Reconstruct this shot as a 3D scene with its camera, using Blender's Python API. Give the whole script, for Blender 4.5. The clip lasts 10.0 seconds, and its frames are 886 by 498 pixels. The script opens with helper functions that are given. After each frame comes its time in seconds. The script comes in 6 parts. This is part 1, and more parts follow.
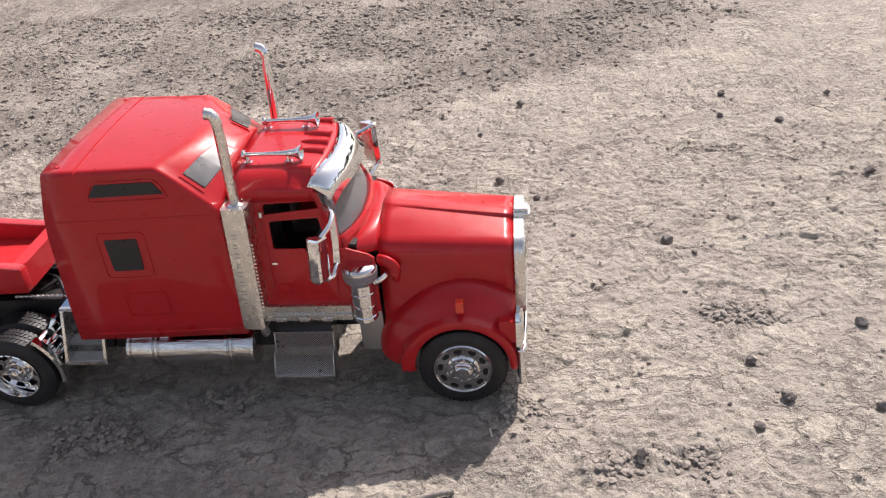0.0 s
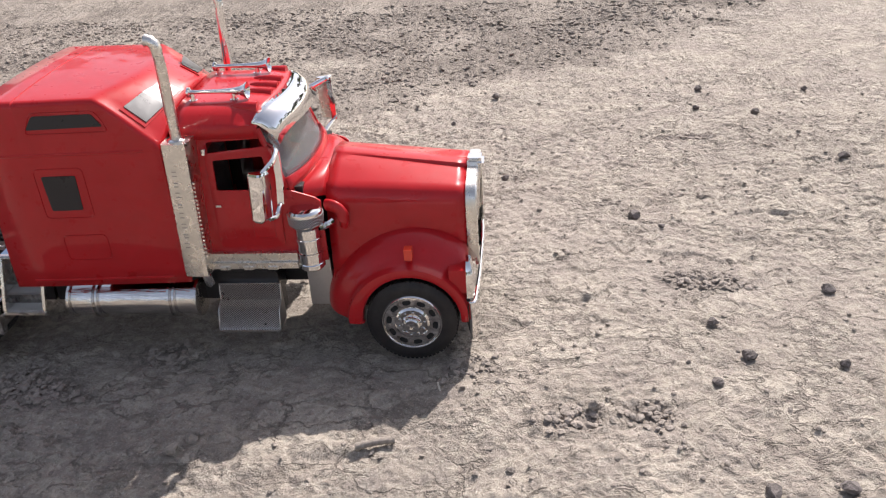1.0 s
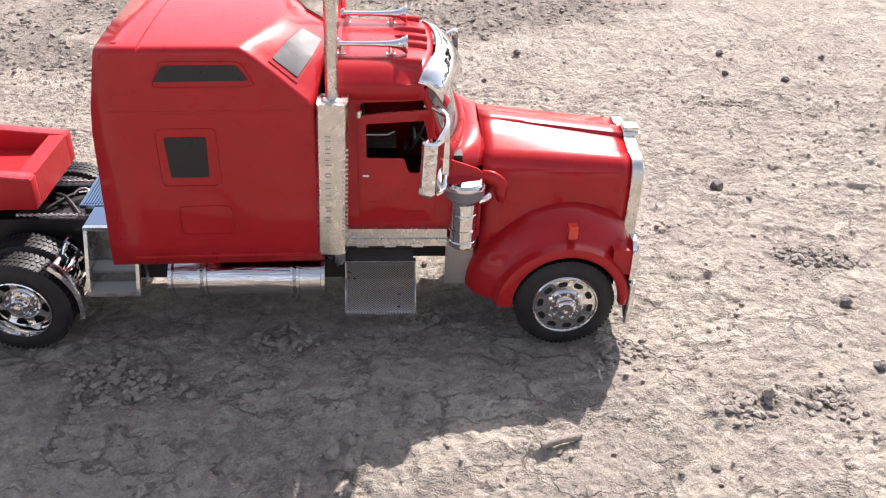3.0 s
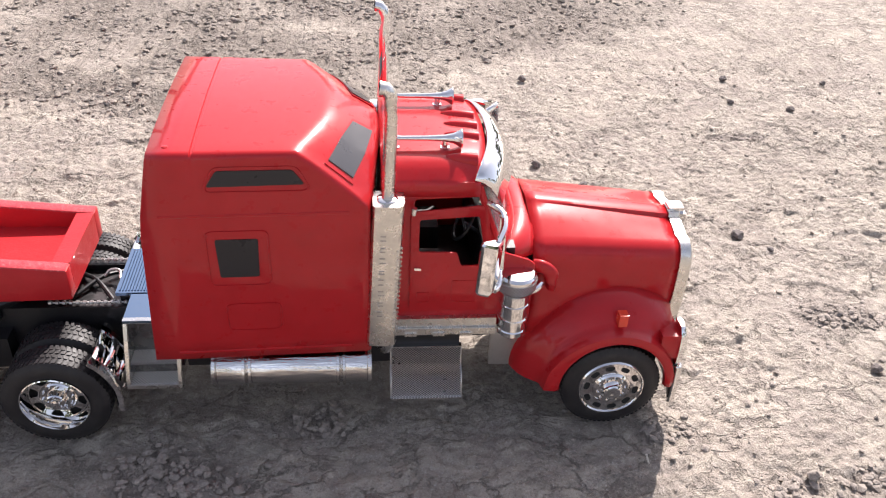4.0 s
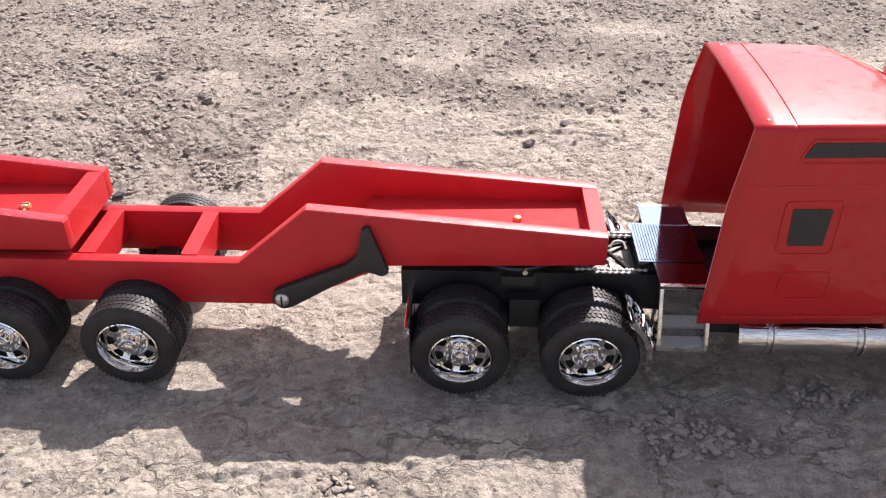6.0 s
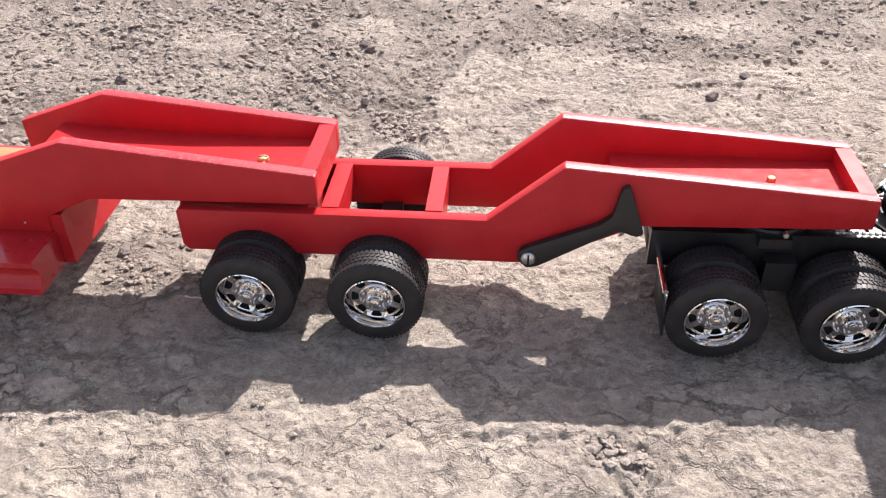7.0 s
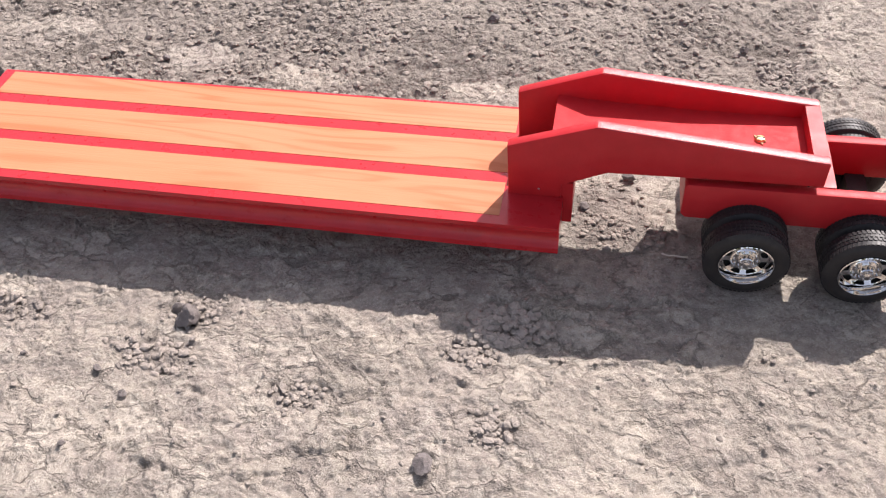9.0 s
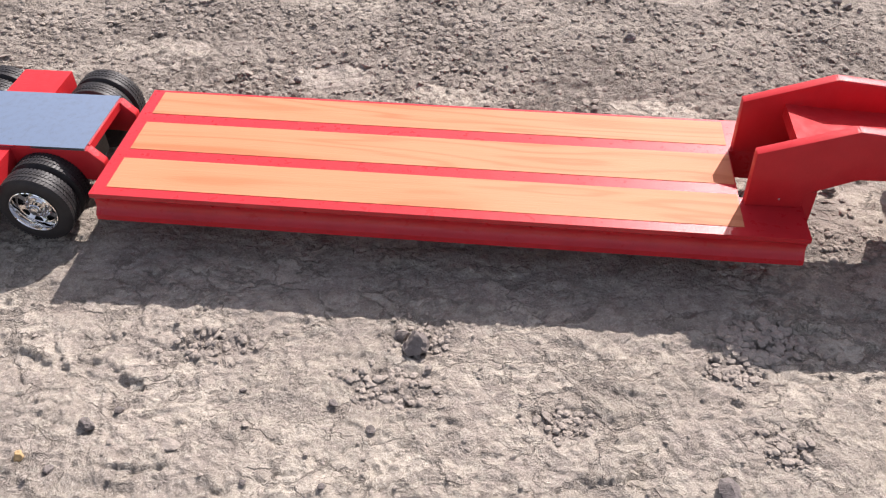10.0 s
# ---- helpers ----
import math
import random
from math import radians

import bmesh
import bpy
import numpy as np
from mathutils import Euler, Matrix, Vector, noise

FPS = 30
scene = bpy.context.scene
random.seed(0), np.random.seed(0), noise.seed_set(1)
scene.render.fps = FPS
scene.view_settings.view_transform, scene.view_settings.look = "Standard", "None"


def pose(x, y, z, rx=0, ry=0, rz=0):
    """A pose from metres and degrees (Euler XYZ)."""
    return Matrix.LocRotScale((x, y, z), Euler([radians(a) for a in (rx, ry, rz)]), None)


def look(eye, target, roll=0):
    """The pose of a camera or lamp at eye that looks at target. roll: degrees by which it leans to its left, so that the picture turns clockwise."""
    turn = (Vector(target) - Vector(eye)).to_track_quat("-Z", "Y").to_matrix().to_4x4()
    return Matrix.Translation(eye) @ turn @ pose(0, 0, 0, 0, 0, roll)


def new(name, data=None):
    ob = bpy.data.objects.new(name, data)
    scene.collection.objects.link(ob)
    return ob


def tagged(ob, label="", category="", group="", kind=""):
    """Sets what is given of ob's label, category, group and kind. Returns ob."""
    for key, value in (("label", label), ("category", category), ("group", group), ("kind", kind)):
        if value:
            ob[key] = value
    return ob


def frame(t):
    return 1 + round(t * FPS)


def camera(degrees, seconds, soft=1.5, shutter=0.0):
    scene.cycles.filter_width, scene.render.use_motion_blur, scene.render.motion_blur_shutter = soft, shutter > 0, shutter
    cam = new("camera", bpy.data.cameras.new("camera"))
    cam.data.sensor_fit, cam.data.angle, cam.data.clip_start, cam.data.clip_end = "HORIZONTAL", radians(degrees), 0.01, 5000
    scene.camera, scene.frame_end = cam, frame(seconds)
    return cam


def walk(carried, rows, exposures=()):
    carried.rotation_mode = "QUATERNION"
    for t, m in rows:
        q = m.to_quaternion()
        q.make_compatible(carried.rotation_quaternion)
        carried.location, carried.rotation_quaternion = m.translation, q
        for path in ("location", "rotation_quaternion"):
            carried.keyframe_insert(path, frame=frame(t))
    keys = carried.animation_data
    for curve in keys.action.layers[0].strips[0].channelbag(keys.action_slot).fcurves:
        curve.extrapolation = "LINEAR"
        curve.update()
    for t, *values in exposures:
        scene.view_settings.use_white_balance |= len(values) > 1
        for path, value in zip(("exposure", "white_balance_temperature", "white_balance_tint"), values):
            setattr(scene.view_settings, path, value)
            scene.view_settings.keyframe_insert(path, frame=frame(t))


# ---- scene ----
cam = camera(54.39, 10.0, soft=1.2)
PATH = [
    (0, (0.16798, 0.09995, 0.2273), (-0.03904, 1.80041, -0.80495), -5.04),
    (0.5, (0.19477, 0.10734, 0.22127), (-0.02127, 1.79955, -0.82263), -5.49),
    (1, (0.18416, 0.09205, 0.19042), (-0.01826, 1.84405, -0.75273), -3.93),
    (1.5, (0.16127, 0.0975, 0.18323), (0.07033, 1.85656, -0.7641), -1.56),
    (2, (0.135, 0.10053, 0.18449), (0.06551, 1.85143, -0.77963), -0.35),
    (2.5, (0.11348, 0.11191, 0.18575), (0.07905, 1.83695, -0.82572), -0.33),
    (2.7, (0.10073, 0.11561, 0.18445), (0.12381, 1.83348, -0.83945), 0.42),
    (3.8, (0.05907, 0.13816, 0.20863), (0.24828, 1.79249, -0.89925), 3.18),
    (4, (0.05601, 0.14543, 0.21584), (0.24693, 1.80099, -0.88992), 3.09),
    (4.5, (0.02662, 0.14377, 0.22557), (0.19905, 1.8076, -0.87077), 3.25),
    (5, (-0.02017, 0.12917, 0.22843), (0.03847, 1.79827, -0.87188), 1.66),
    (5.5, (-0.05114, 0.12826, 0.21675), (-0.06436, 1.81158, -0.86319), 0.47),
    (5.7, (-0.06311, 0.12518, 0.21082), (-0.10331, 1.81481, -0.85853), 0.07),
    (6.8, (-0.13957, 0.12524, 0.21203), (-0.27752, 1.73794, -0.96277), -0.64),
    (7, (-0.15524, 0.12808, 0.21184), (-0.32163, 1.73085, -0.97283), -1.19),
    (7.5, (-0.20114, 0.1315, 0.20201), (-0.40632, 1.73941, -0.96954), -1.40),
    (8, (-0.24386, 0.12859, 0.19713), (-0.54139, 1.72911, -0.96468), -2.62),
    (8.5, (-0.28722, 0.12362, 0.21987), (-0.55318, 1.68695, -0.99884), -2.57),
    (9, (-0.31324, 0.10047, 0.27793), (-0.64755, 1.46548, -1.14509), -4.49),
    (9.5, (-0.35623, 0.09589, 0.27856), (-0.64202, 1.46791, -1.14829), -3.18),
    (10, (-0.44095, 0.08932, 0.26074), (-0.62273, 1.54725, -1.09624), -1.43),
]
walk(cam, [(t, look(eye, target, roll)) for t, eye, target, roll in PATH], exposures=((0, 0.77, 6790, 15), (1, 0.81, 6760, 14.5), (2.5, 1.15, 6750, 15.5), (5.2, 1.20, 6830, 17.5), (7.5, 1.20, 6790, 17), (9, 0.97, 6750, 17.5), (10, 0.91, 6750, 17)))

# ---------------------------------------------------------------- light
SUN_FROM = Vector((0.41, 0.92, 1.0)).normalized()
world = bpy.data.worlds.new("world")
scene.world = world
world.use_nodes = True
wn = world.node_tree
sky = wn.nodes.new("ShaderNodeTexSky")
sky.sky_type = "NISHITA"
sky.sun_disc = False
sky.sun_elevation = math.asin(SUN_FROM.z)
sky.sun_rotation = math.atan2(SUN_FROM.x, SUN_FROM.y)
sky.air_density, sky.dust_density, sky.ozone_density = 0.85, 1.4, 0.7
wn.nodes["Background"].inputs["Strength"].default_value = 0.124
haze = wn.nodes.new("ShaderNodeHueSaturation")
haze.inputs["Saturation"].default_value = 0.62
wn.links.new(sky.outputs[0], haze.inputs["Color"])
wn.links.new(haze.outputs[0], wn.nodes["Background"].inputs["Color"])
sun_data = bpy.data.lights.new("sun", "SUN")
sun_data.energy, sun_data.angle, sun_data.color = 4.05, radians(0.55), (1.0, 0.98, 0.955)
sun = new("sun", sun_data)
sun.matrix_world = look(SUN_FROM * 3, (0, 0, 0))


# ---------------------------------------------------------------- materials
class Nodes:
    """A small wrapper that builds one node material."""

    def __init__(self, name):
        self.mat = bpy.data.materials.new(name)
        self.mat.use_nodes = True
        self.tree = self.mat.node_tree
        self.bsdf = self.tree.nodes["Principled BSDF"]
        self.coord = self.add("ShaderNodeTexCoord").outputs["Object"]

    def add(self, kind, **values):
        node = self.tree.nodes.new(kind)
        for key, value in values.items():
            node.inputs[key.replace("_", " ")].default_value = value
        return node

    def link(self, a, b):
        self.tree.links.new(a, b)

    def world_place(self):
        return self.add("ShaderNodeNewGeometry").outputs["Position"]

    def stretch(self, source, scale):
        m = self.add("ShaderNodeMapping", Scale=scale)
        self.link(source, m.inputs["Vector"])
        return m.outputs[0]

    def noise(self, scale, detail=4.0, rough=0.55, source=None, distortion=0.0):
        n = self.add("ShaderNodeTexNoise", Scale=scale, Detail=detail, Roughness=rough, Distortion=distortion)
        self.link(source or self.coord, n.inputs["Vector"])
        return n.outputs[0]

    def voronoi(self, scale, feature="F1", source=None, out="Distance"):
        n = self.add("ShaderNodeTexVoronoi", Scale=scale)
        n.feature = feature
        self.link(source or self.coord, n.inputs["Vector"])
        return n.outputs[out]

    def ramp(self, value, *stops):
        r = self.add("ShaderNodeValToRGB")
        e = r.color_ramp.elements
        while len(e) < len(stops):
            e.new(0.5)
        for item, (place, colour) in zip(e, stops):
            item.position = place
            item.color = (*colour, 1) if isinstance(colour, tuple) else (colour, colour, colour, 1)
        self.link(value, r.inputs[0])
        return r.outputs[0]

    def mix(self, factor, a, b, blend="MIX"):
        m = self.tree.nodes.new("ShaderNodeMix")
        m.data_type, m.blend_type = "RGBA", blend
        for source, slot in ((factor, 0), (a, 6), (b, 7)):
            if isinstance(source, (int, float)):
                m.inputs[slot].default_value = source if slot == 0 else (source, source, source, 1)
            elif isinstance(source, tuple):
                m.inputs[slot].default_value = (*source, 1)
            else:
                self.link(source, m.inputs[slot])
        return m.outputs[2]

    def maths(self, op, a, b=0.0):
        m = self.tree.nodes.new("ShaderNodeMath")
        m.operation = op
        for source, slot in ((a, 0), (b, 1)):
            if isinstance(source, (int, float)):
                m.inputs[slot].default_value = source
            else:
                self.link(source, m.inputs[slot])
        return m.outputs[0]

    def set(self, **values):
        for key, value in values.items():
            slot = self.bsdf.inputs[key.replace("_", " ")]
            if isinstance(value, tuple):
                slot.default_value = (*value, 1) if len(value) == 3 else value
            elif isinstance(value, (int, float)):
                slot.default_value = value
            else:
                self.link(value, slot)
        return self

    def bump(self, height, distance, strength=1.0):
        b = self.add("ShaderNodeBump", Strength=strength, Distance=distance)
        self.link(height, b.inputs["Height"])
        self.link(b.outputs[0], self.bsdf.inputs["Normal"])
        return self


def red_paint(name, base, dark, rough, relief, coat, grain, shine=0.18):
    n = Nodes(name)
    tone = n.noise(90, 5, 0.6)
    fine = n.noise(grain, 3, 0.6)
    n.set(Base_Color=n.mix(n.ramp(tone, (0.35, 0.0), (0.7, 1.0)), base, dark),
          Roughness=n.ramp(n.noise(220, 4, 0.6), (0.3, rough * 0.85), (0.75, rough * 1.25)),
          Coat_Weight=coat, Coat_Roughness=0.03)
    n.bump(fine, relief, 0.5)
    n.bsdf.inputs["Specular IOR Level"].default_value = shine
    return n.mat


BODY_RED = red_paint("glossy_red_plastic", (0.45, 0.016, 0.020), (0.40, 0.013, 0.016), 0.30, 0.00004, 0.44, 500, 0.11)
WOOD_RED = red_paint("brushed_red_paint", (0.50, 0.022, 0.027), (0.44, 0.017, 0.021), 0.42, 0.00016, 0.10, 1100)


def edge_paint():
    n = Nodes("worn_red_edge_paint")
    specks = n.noise(900, 4, 0.7)
    n.set(Base_Color=n.mix(n.ramp(specks, (0.52, 0.0), (0.62, 1.0)), (0.45, 0.02, 0.03), (0.55, 0.12, 0.12)),
          Roughness=n.ramp(specks, (0.45, 0.42), (0.65, 0.14)), Coat_Weight=0.08, Coat_Roughness=0.15, Specular_IOR_Level=0.35)
    n.bump(specks, 0.00035, 0.6)
    return n.mat


FLOOR_RED = red_paint("matt_red_floor_paint", (0.50, 0.022, 0.026), (0.44, 0.016, 0.020), 0.55, 0.00020, 0.0, 1100, 0.12)
EDGE_RED = edge_paint()
DECK_RED = red_paint("glossy_red_deck_paint", (0.48, 0.021, 0.027), (0.41, 0.016, 0.021), 0.30, 0.00016, 0.45, 900)


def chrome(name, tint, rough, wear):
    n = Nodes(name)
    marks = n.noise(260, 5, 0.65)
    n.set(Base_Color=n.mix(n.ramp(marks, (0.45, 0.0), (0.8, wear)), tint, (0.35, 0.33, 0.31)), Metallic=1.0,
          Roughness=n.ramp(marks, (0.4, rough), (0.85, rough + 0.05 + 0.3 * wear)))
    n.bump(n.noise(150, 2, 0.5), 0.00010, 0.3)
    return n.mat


CHROME = chrome("chrome_plating", (0.78, 0.765, 0.75), 0.012, 0.10)
def streaked_chrome():
    n = Nodes("reflection_streaked_chrome")
    streaks = n.noise(1.0, 4, 0.6, source=n.stretch(n.coord, (45.0, 420.0, 420.0)))
    # dark lengthwise streaks in the tint imitate broken reflections along the tank
    n.set(Base_Color=n.mix(n.ramp(streaks, (0.4, 0.0), (0.75, 0.35)), (0.74, 0.715, 0.69), (0.40, 0.37, 0.34)), Metallic=1.0, Roughness=n.ramp(streaks, (0.35, 0.015), (0.8, 0.12)))
    n.bump(streaks, 0.0007, 0.6)
    return n.mat


STREAKED_CHROME = streaked_chrome()
# shade of the stair recess, put into the metal's dark tint
SHADED_METAL = chrome("shade_darkened_metal", (0.22, 0.215, 0.22), 0.25, 0.3)
DULL_CHROME = chrome("dulled_chrome_plating", (0.74, 0.71, 0.66), 0.24, 0.5)
GREY_METAL = chrome("grey_satin_metal", (0.50, 0.48, 0.47), 0.42, 0.3)
# chrome with the blue of the reflected sky put into its tint
SKY_TINT_PLATE = chrome("sky_tinted_chrome_plate", (0.235, 0.315, 0.42), 0.06, 0.10)
# steel whose bluish base colour adds to the sky's reflection
SKY_TINT_STEEL = chrome("sky_tinted_sheet_steel", (0.52, 0.59, 0.67), 0.12, 0.25)


def tread_plate():
    n = Nodes("diamond_tread_plate")
    sep = n.add("ShaderNodeSeparateXYZ")
    n.link(n.coord, sep.inputs[0])
    up = n.maths("ADD", sep.outputs["Y"], sep.outputs["Z"])
    waves = [n.maths("SINE", n.maths("MULTIPLY", value, 6200.0)) for value in (sep.outputs["X"], up)]
    cells = n.maths("MULTIPLY_ADD", n.maths("MULTIPLY", *waves), 0.5)
    cells.node.inputs[2].default_value = 0.5
    marks = n.noise(300, 4, 0.6)
    n.set(Base_Color=n.mix(n.ramp(cells, (0.30, 1.0), (0.62, 0.0)), (0.80, 0.78, 0.77), (0.22, 0.212, 0.212)), Metallic=1.0,
          Roughness=n.ramp(marks, (0.3, 0.26), (0.8, 0.42)))
    n.bump(cells, 0.0009, 1.0)
    return n.mat


TREAD_PLATE = tread_plate()


def plain(name, base, rough, relief=0.0003, spread=0.3, scale=300, **more):
    n = Nodes(name)
    tone = n.noise(scale, 5, 0.65)
    low, high = (tuple(c * (1 - spread) for c in base), tuple(c * (1 + spread) for c in base))
    n.set(Base_Color=n.mix(tone, low, high), Roughness=n.ramp(tone, (0.3, max(rough - 0.08, 0.02)), (0.7, min(rough + 0.1, 1))), **more)
    n.bump(tone, relief, 0.5)
    return n.mat


def rubber():
    n = Nodes("dusty_black_rubber")
    dust = n.noise(150, 6, 0.7)
    n.set(Base_Color=n.mix(n.ramp(dust, (0.45, 0.0), (0.85, 1.0)), (0.020, 0.018, 0.019), (0.048, 0.043, 0.040)),
          Roughness=n.ramp(dust, (0.3, 0.42), (0.8, 0.7)), Specular_IOR_Level=0.32)
    n.bump(n.noise(900, 3, 0.6), 0.0002, 0.4)
    return n.mat


RUBBER = rubber()
BLACK_PLASTIC = plain("black_plastic", (0.014, 0.013, 0.014), 0.38, spread=0.4)
BLACK_PAINT = plain("matt_black_paint", (0.018, 0.016, 0.016), 0.5, spread=0.4, scale=500)
ROOF_WINDOW = plain("glossy_dark_window_decal", (0.030, 0.028, 0.030), 0.30, 0.00002, 0.15, 60, Specular_IOR_Level=0.9)
DARK_WINDOW = plain("dark_window_decal", (0.022, 0.020, 0.022), 0.30, 0.00002, 0.15, 60, Specular_IOR_Level=0.35)
# near-black that puts the shade of holes and recesses into the colour
HOLE_BLACK = plain("recess_shade_black", (0.010, 0.010, 0.010), 0.8)
EMBOSS = plain("shaded_embossing", (0.36, 0.33, 0.30), 0.5)
AMBER = plain("amber_orange_lens", (0.70, 0.060, 0.030), 0.18, 0.0002, 0.15)
RED_LENS = plain("red_lens", (0.60, 0.02, 0.03), 0.14, 0.0001, 0.1)
BRASS = plain("brass_screw", (0.62, 0.42, 0.20), 0.35, 0.0004, 0.25, 900, Metallic=0.8)
BARE_WOOD = plain("splintered_bare_wood", (0.52, 0.33, 0.17), 0.8, 0.0006, 0.3, 700)
ZINC = plain("zinc_screw", (0.60, 0.58, 0.55), 0.32, 0.0004, 0.25, 900, Metallic=1.0)


def glass():
    n = Nodes("tinted_clear_plastic")
    n.set(Base_Color=(0.62, 0.62, 0.64), Roughness=0.02, Transmission_Weight=0.85, IOR=1.45, Specular_IOR_Level=0.9)
    n.bump(n.noise(120, 3, 0.6), 0.0006, 0.4)
    return n.mat


GLASS = glass()


def plank_wood():
    n = Nodes("varnished_pine")
    info = n.add("ShaderNodeObjectInfo")
    shift = n.add("ShaderNodeVectorMath")
    shift.operation = "ADD"
    n.link(n.coord, shift.inputs[0])
    n.link(info.outputs["Random"], shift.inputs[1])
    long = n.stretch(shift.outputs[0], (5.0, 120.0, 60.0))
    # growth rings cut at a slant: wide tongues along the plank
    heart = n.noise(1.0, 2, 0.45, source=n.stretch(shift.outputs[0], (4.5, 42.0, 20.0)), distortion=0.5)
    rings = n.maths("SINE", n.maths("MULTIPLY", heart, 52.0))
    fine = n.noise(9.0, 4, 0.7, source=long)
    cloud = n.noise(16, 3, 0.5, source=shift.outputs[0])
    colour = n.ramp(n.maths("MULTIPLY_ADD", rings, 0.5), (0.0, (0.560, 0.207, 0.104)), (0.7, (0.540, 0.190, 0.092)), (1.0, (0.47, 0.148, 0.066)))
    colour.node.inputs[0].links[0].from_node.inputs[2].default_value = 0.5
    colour = n.mix(n.ramp(fine, (0.45, 0.0), (0.85, 0.18)), colour, (0.47, 0.158, 0.068))
    colour = n.mix(n.ramp(cloud, (0.35, 0.0), (0.7, 0.30)), colour, (0.59, 0.242, 0.134))
    n.set(Base_Color=colour, Roughness=n.ramp(fine, (0.3, 0.52), (0.7, 0.64)), Specular_IOR_Level=0.18)
    n.bump(fine, 0.0003, 0.4)
    return n.mat


PINE = plank_wood()


def stone(name, base, spread, pale=0.6):
    n = Nodes(name)
    a = n.noise(130, 6, 0.7)
    b = n.noise(700, 4, 0.7)
    island = n.add("ShaderNodeNewGeometry").outputs["Random Per Island"]
    tone = n.mix(0.5, a, b)
    low, high = (tuple(c * (1 - spread) for c in base), tuple(c * (1 + spread) for c in base))
    colour = n.mix(n.ramp(tone, (0.35, 0.0), (0.65, 1.0)), low, high)
    colour = n.mix(n.ramp(island, (0.0, pale), (1.0, 0.0)), colour, (0.35, 0.303, 0.258))
    n.set(Base_Color=colour, Roughness=0.9, Specular_IOR_Level=0.25)
    n.bump(b, 0.001, 0.8)
    return n.mat


DARK_STONE = stone("dark_grey_stone", (0.16, 0.138, 0.130), 0.35, 0.12)
GRAVEL = stone("grey_brown_gravel", (0.255, 0.220, 0.188), 0.20)
CRUMB = stone("pale_clay_crumbs", (0.29, 0.250, 0.217), 0.38)


def dry_clay():
    n = Nodes("dry_cracked_clay")
    p = n.world_place()

    def layer(name):
        a = n.tree.nodes.new("ShaderNodeAttribute")
        a.attribute_name = name
        return a.outputs["Fac"]

    loose, hollow = layer("loose"), layer("hollow")
    wide = n.noise(7.0, 4, 0.55, source=p, distortion=0.5)
    mid = n.noise(34, 5, 0.6, source=p, distortion=0.3)
    worn = n.noise(165, 8, 0.70, source=n.stretch(p, (1.15, 0.8, 1.0)))
    spots = n.noise(260, 4, 0.6, source=p)
    fine = n.noise(420, 6, 0.72, source=p)
    grit = n.noise(1300, 4, 0.75, source=p)
    clay = n.ramp(mid, (0.36, (0.365, 0.316, 0.264)), (0.50, (0.430, 0.377, 0.312)), (0.64, (0.49, 0.433, 0.360)))
    # grey worn skin in ragged patches, thicker in some stretches than in others
    skin = n.maths("ADD", n.maths("ADD", n.maths("MULTIPLY", worn, 0.7), n.maths("MULTIPLY", wide, 0.60)), n.maths("MULTIPLY", mid, -0.30))
    clay = n.mix(n.ramp(skin, (0.48, 0.0), (0.58, 0.45)), clay, (0.30, 0.256, 0.226))
    # plates of crust, each at its own height, with torn edges and broken cracks between them
    jolt = n.add("ShaderNodeTexNoise", Scale=70.0, Detail=6.0, Roughness=0.62)
    n.link(n.stretch(p, (1.0, 1.25, 1.0)), jolt.inputs["Vector"])
    shake = n.add("ShaderNodeVectorMath")
    shake.operation = "MULTIPLY_ADD"
    n.link(jolt.outputs["Color"], shake.inputs[0])
    shake.inputs[1].default_value = (0.030, 0.030, 0.0)
    n.link(n.stretch(p, (0.85, 1.25, 0.0)), shake.inputs[2])
    plates, grooves = [], []
    for scale, width, gate_scale, low in ((24.0, 0.024, 21.0, 0.49), (58.0, 0.042, 34.0, 0.51), (130.0, 0.06, 50.0, 0.52)):
        edge = n.voronoi(scale, "DISTANCE_TO_EDGE", shake.outputs[0])
        cell = n.add("ShaderNodeSeparateXYZ")
        n.link(n.voronoi(scale, "F1", shake.outputs[0], "Color"), cell.inputs[0])
        gate = n.ramp(n.noise(gate_scale, 4, 0.55, source=p), (low, 0.0), (low + 0.06, 1.0))
        plates.append(cell.outputs[0])
        grooves.append(n.maths("MULTIPLY", n.ramp(edge, (width * 0.25, 1.0), (width, 0.0)), gate))
    groove = n.maths("MAXIMUM", n.maths("MAXIMUM", grooves[0], grooves[1]), n.maths("MULTIPLY", grooves[2], 0.6))
    clay = n.mix(n.ramp(plates[1], (0.55, 0.0), (0.75, 0.22)), clay, (0.30, 0.256, 0.232))
    # the shade down in the cracks is mixed into the clay colour
    clay = n.mix(n.maths("MULTIPLY", groove, 0.55), clay, (0.20, 0.168, 0.147))
    # low grey lumps in a paler bed
    lumps = n.noise(215, 4, 0.55, source=n.stretch(p, (0.9, 1.05, 1.0)), distortion=0.25)
    lumpy = n.ramp(n.noise(19, 4, 0.6, source=p, distortion=0.4), (0.40, 0.12), (0.60, 1.0))
    clay = n.mix(n.maths("MULTIPLY", n.ramp(lumps, (0.49, 0.0), (0.55, 0.60)), lumpy), clay, (0.28, 0.241, 0.208))
    clay = n.mix(n.maths("MULTIPLY", n.ramp(lumps, (0.39, 0.45), (0.46, 0.0)), lumpy), clay, (0.52, 0.467, 0.392))
    # small stains, and pale dust between them
    clay = n.mix(n.ramp(spots, (0.56, 0.0), (0.66, 0.42)), clay, (0.23, 0.195, 0.172))
    clay = n.mix(n.ramp(spots, (0.34, 0.35), (0.44, 0.0)), clay, (0.54, 0.486, 0.414))
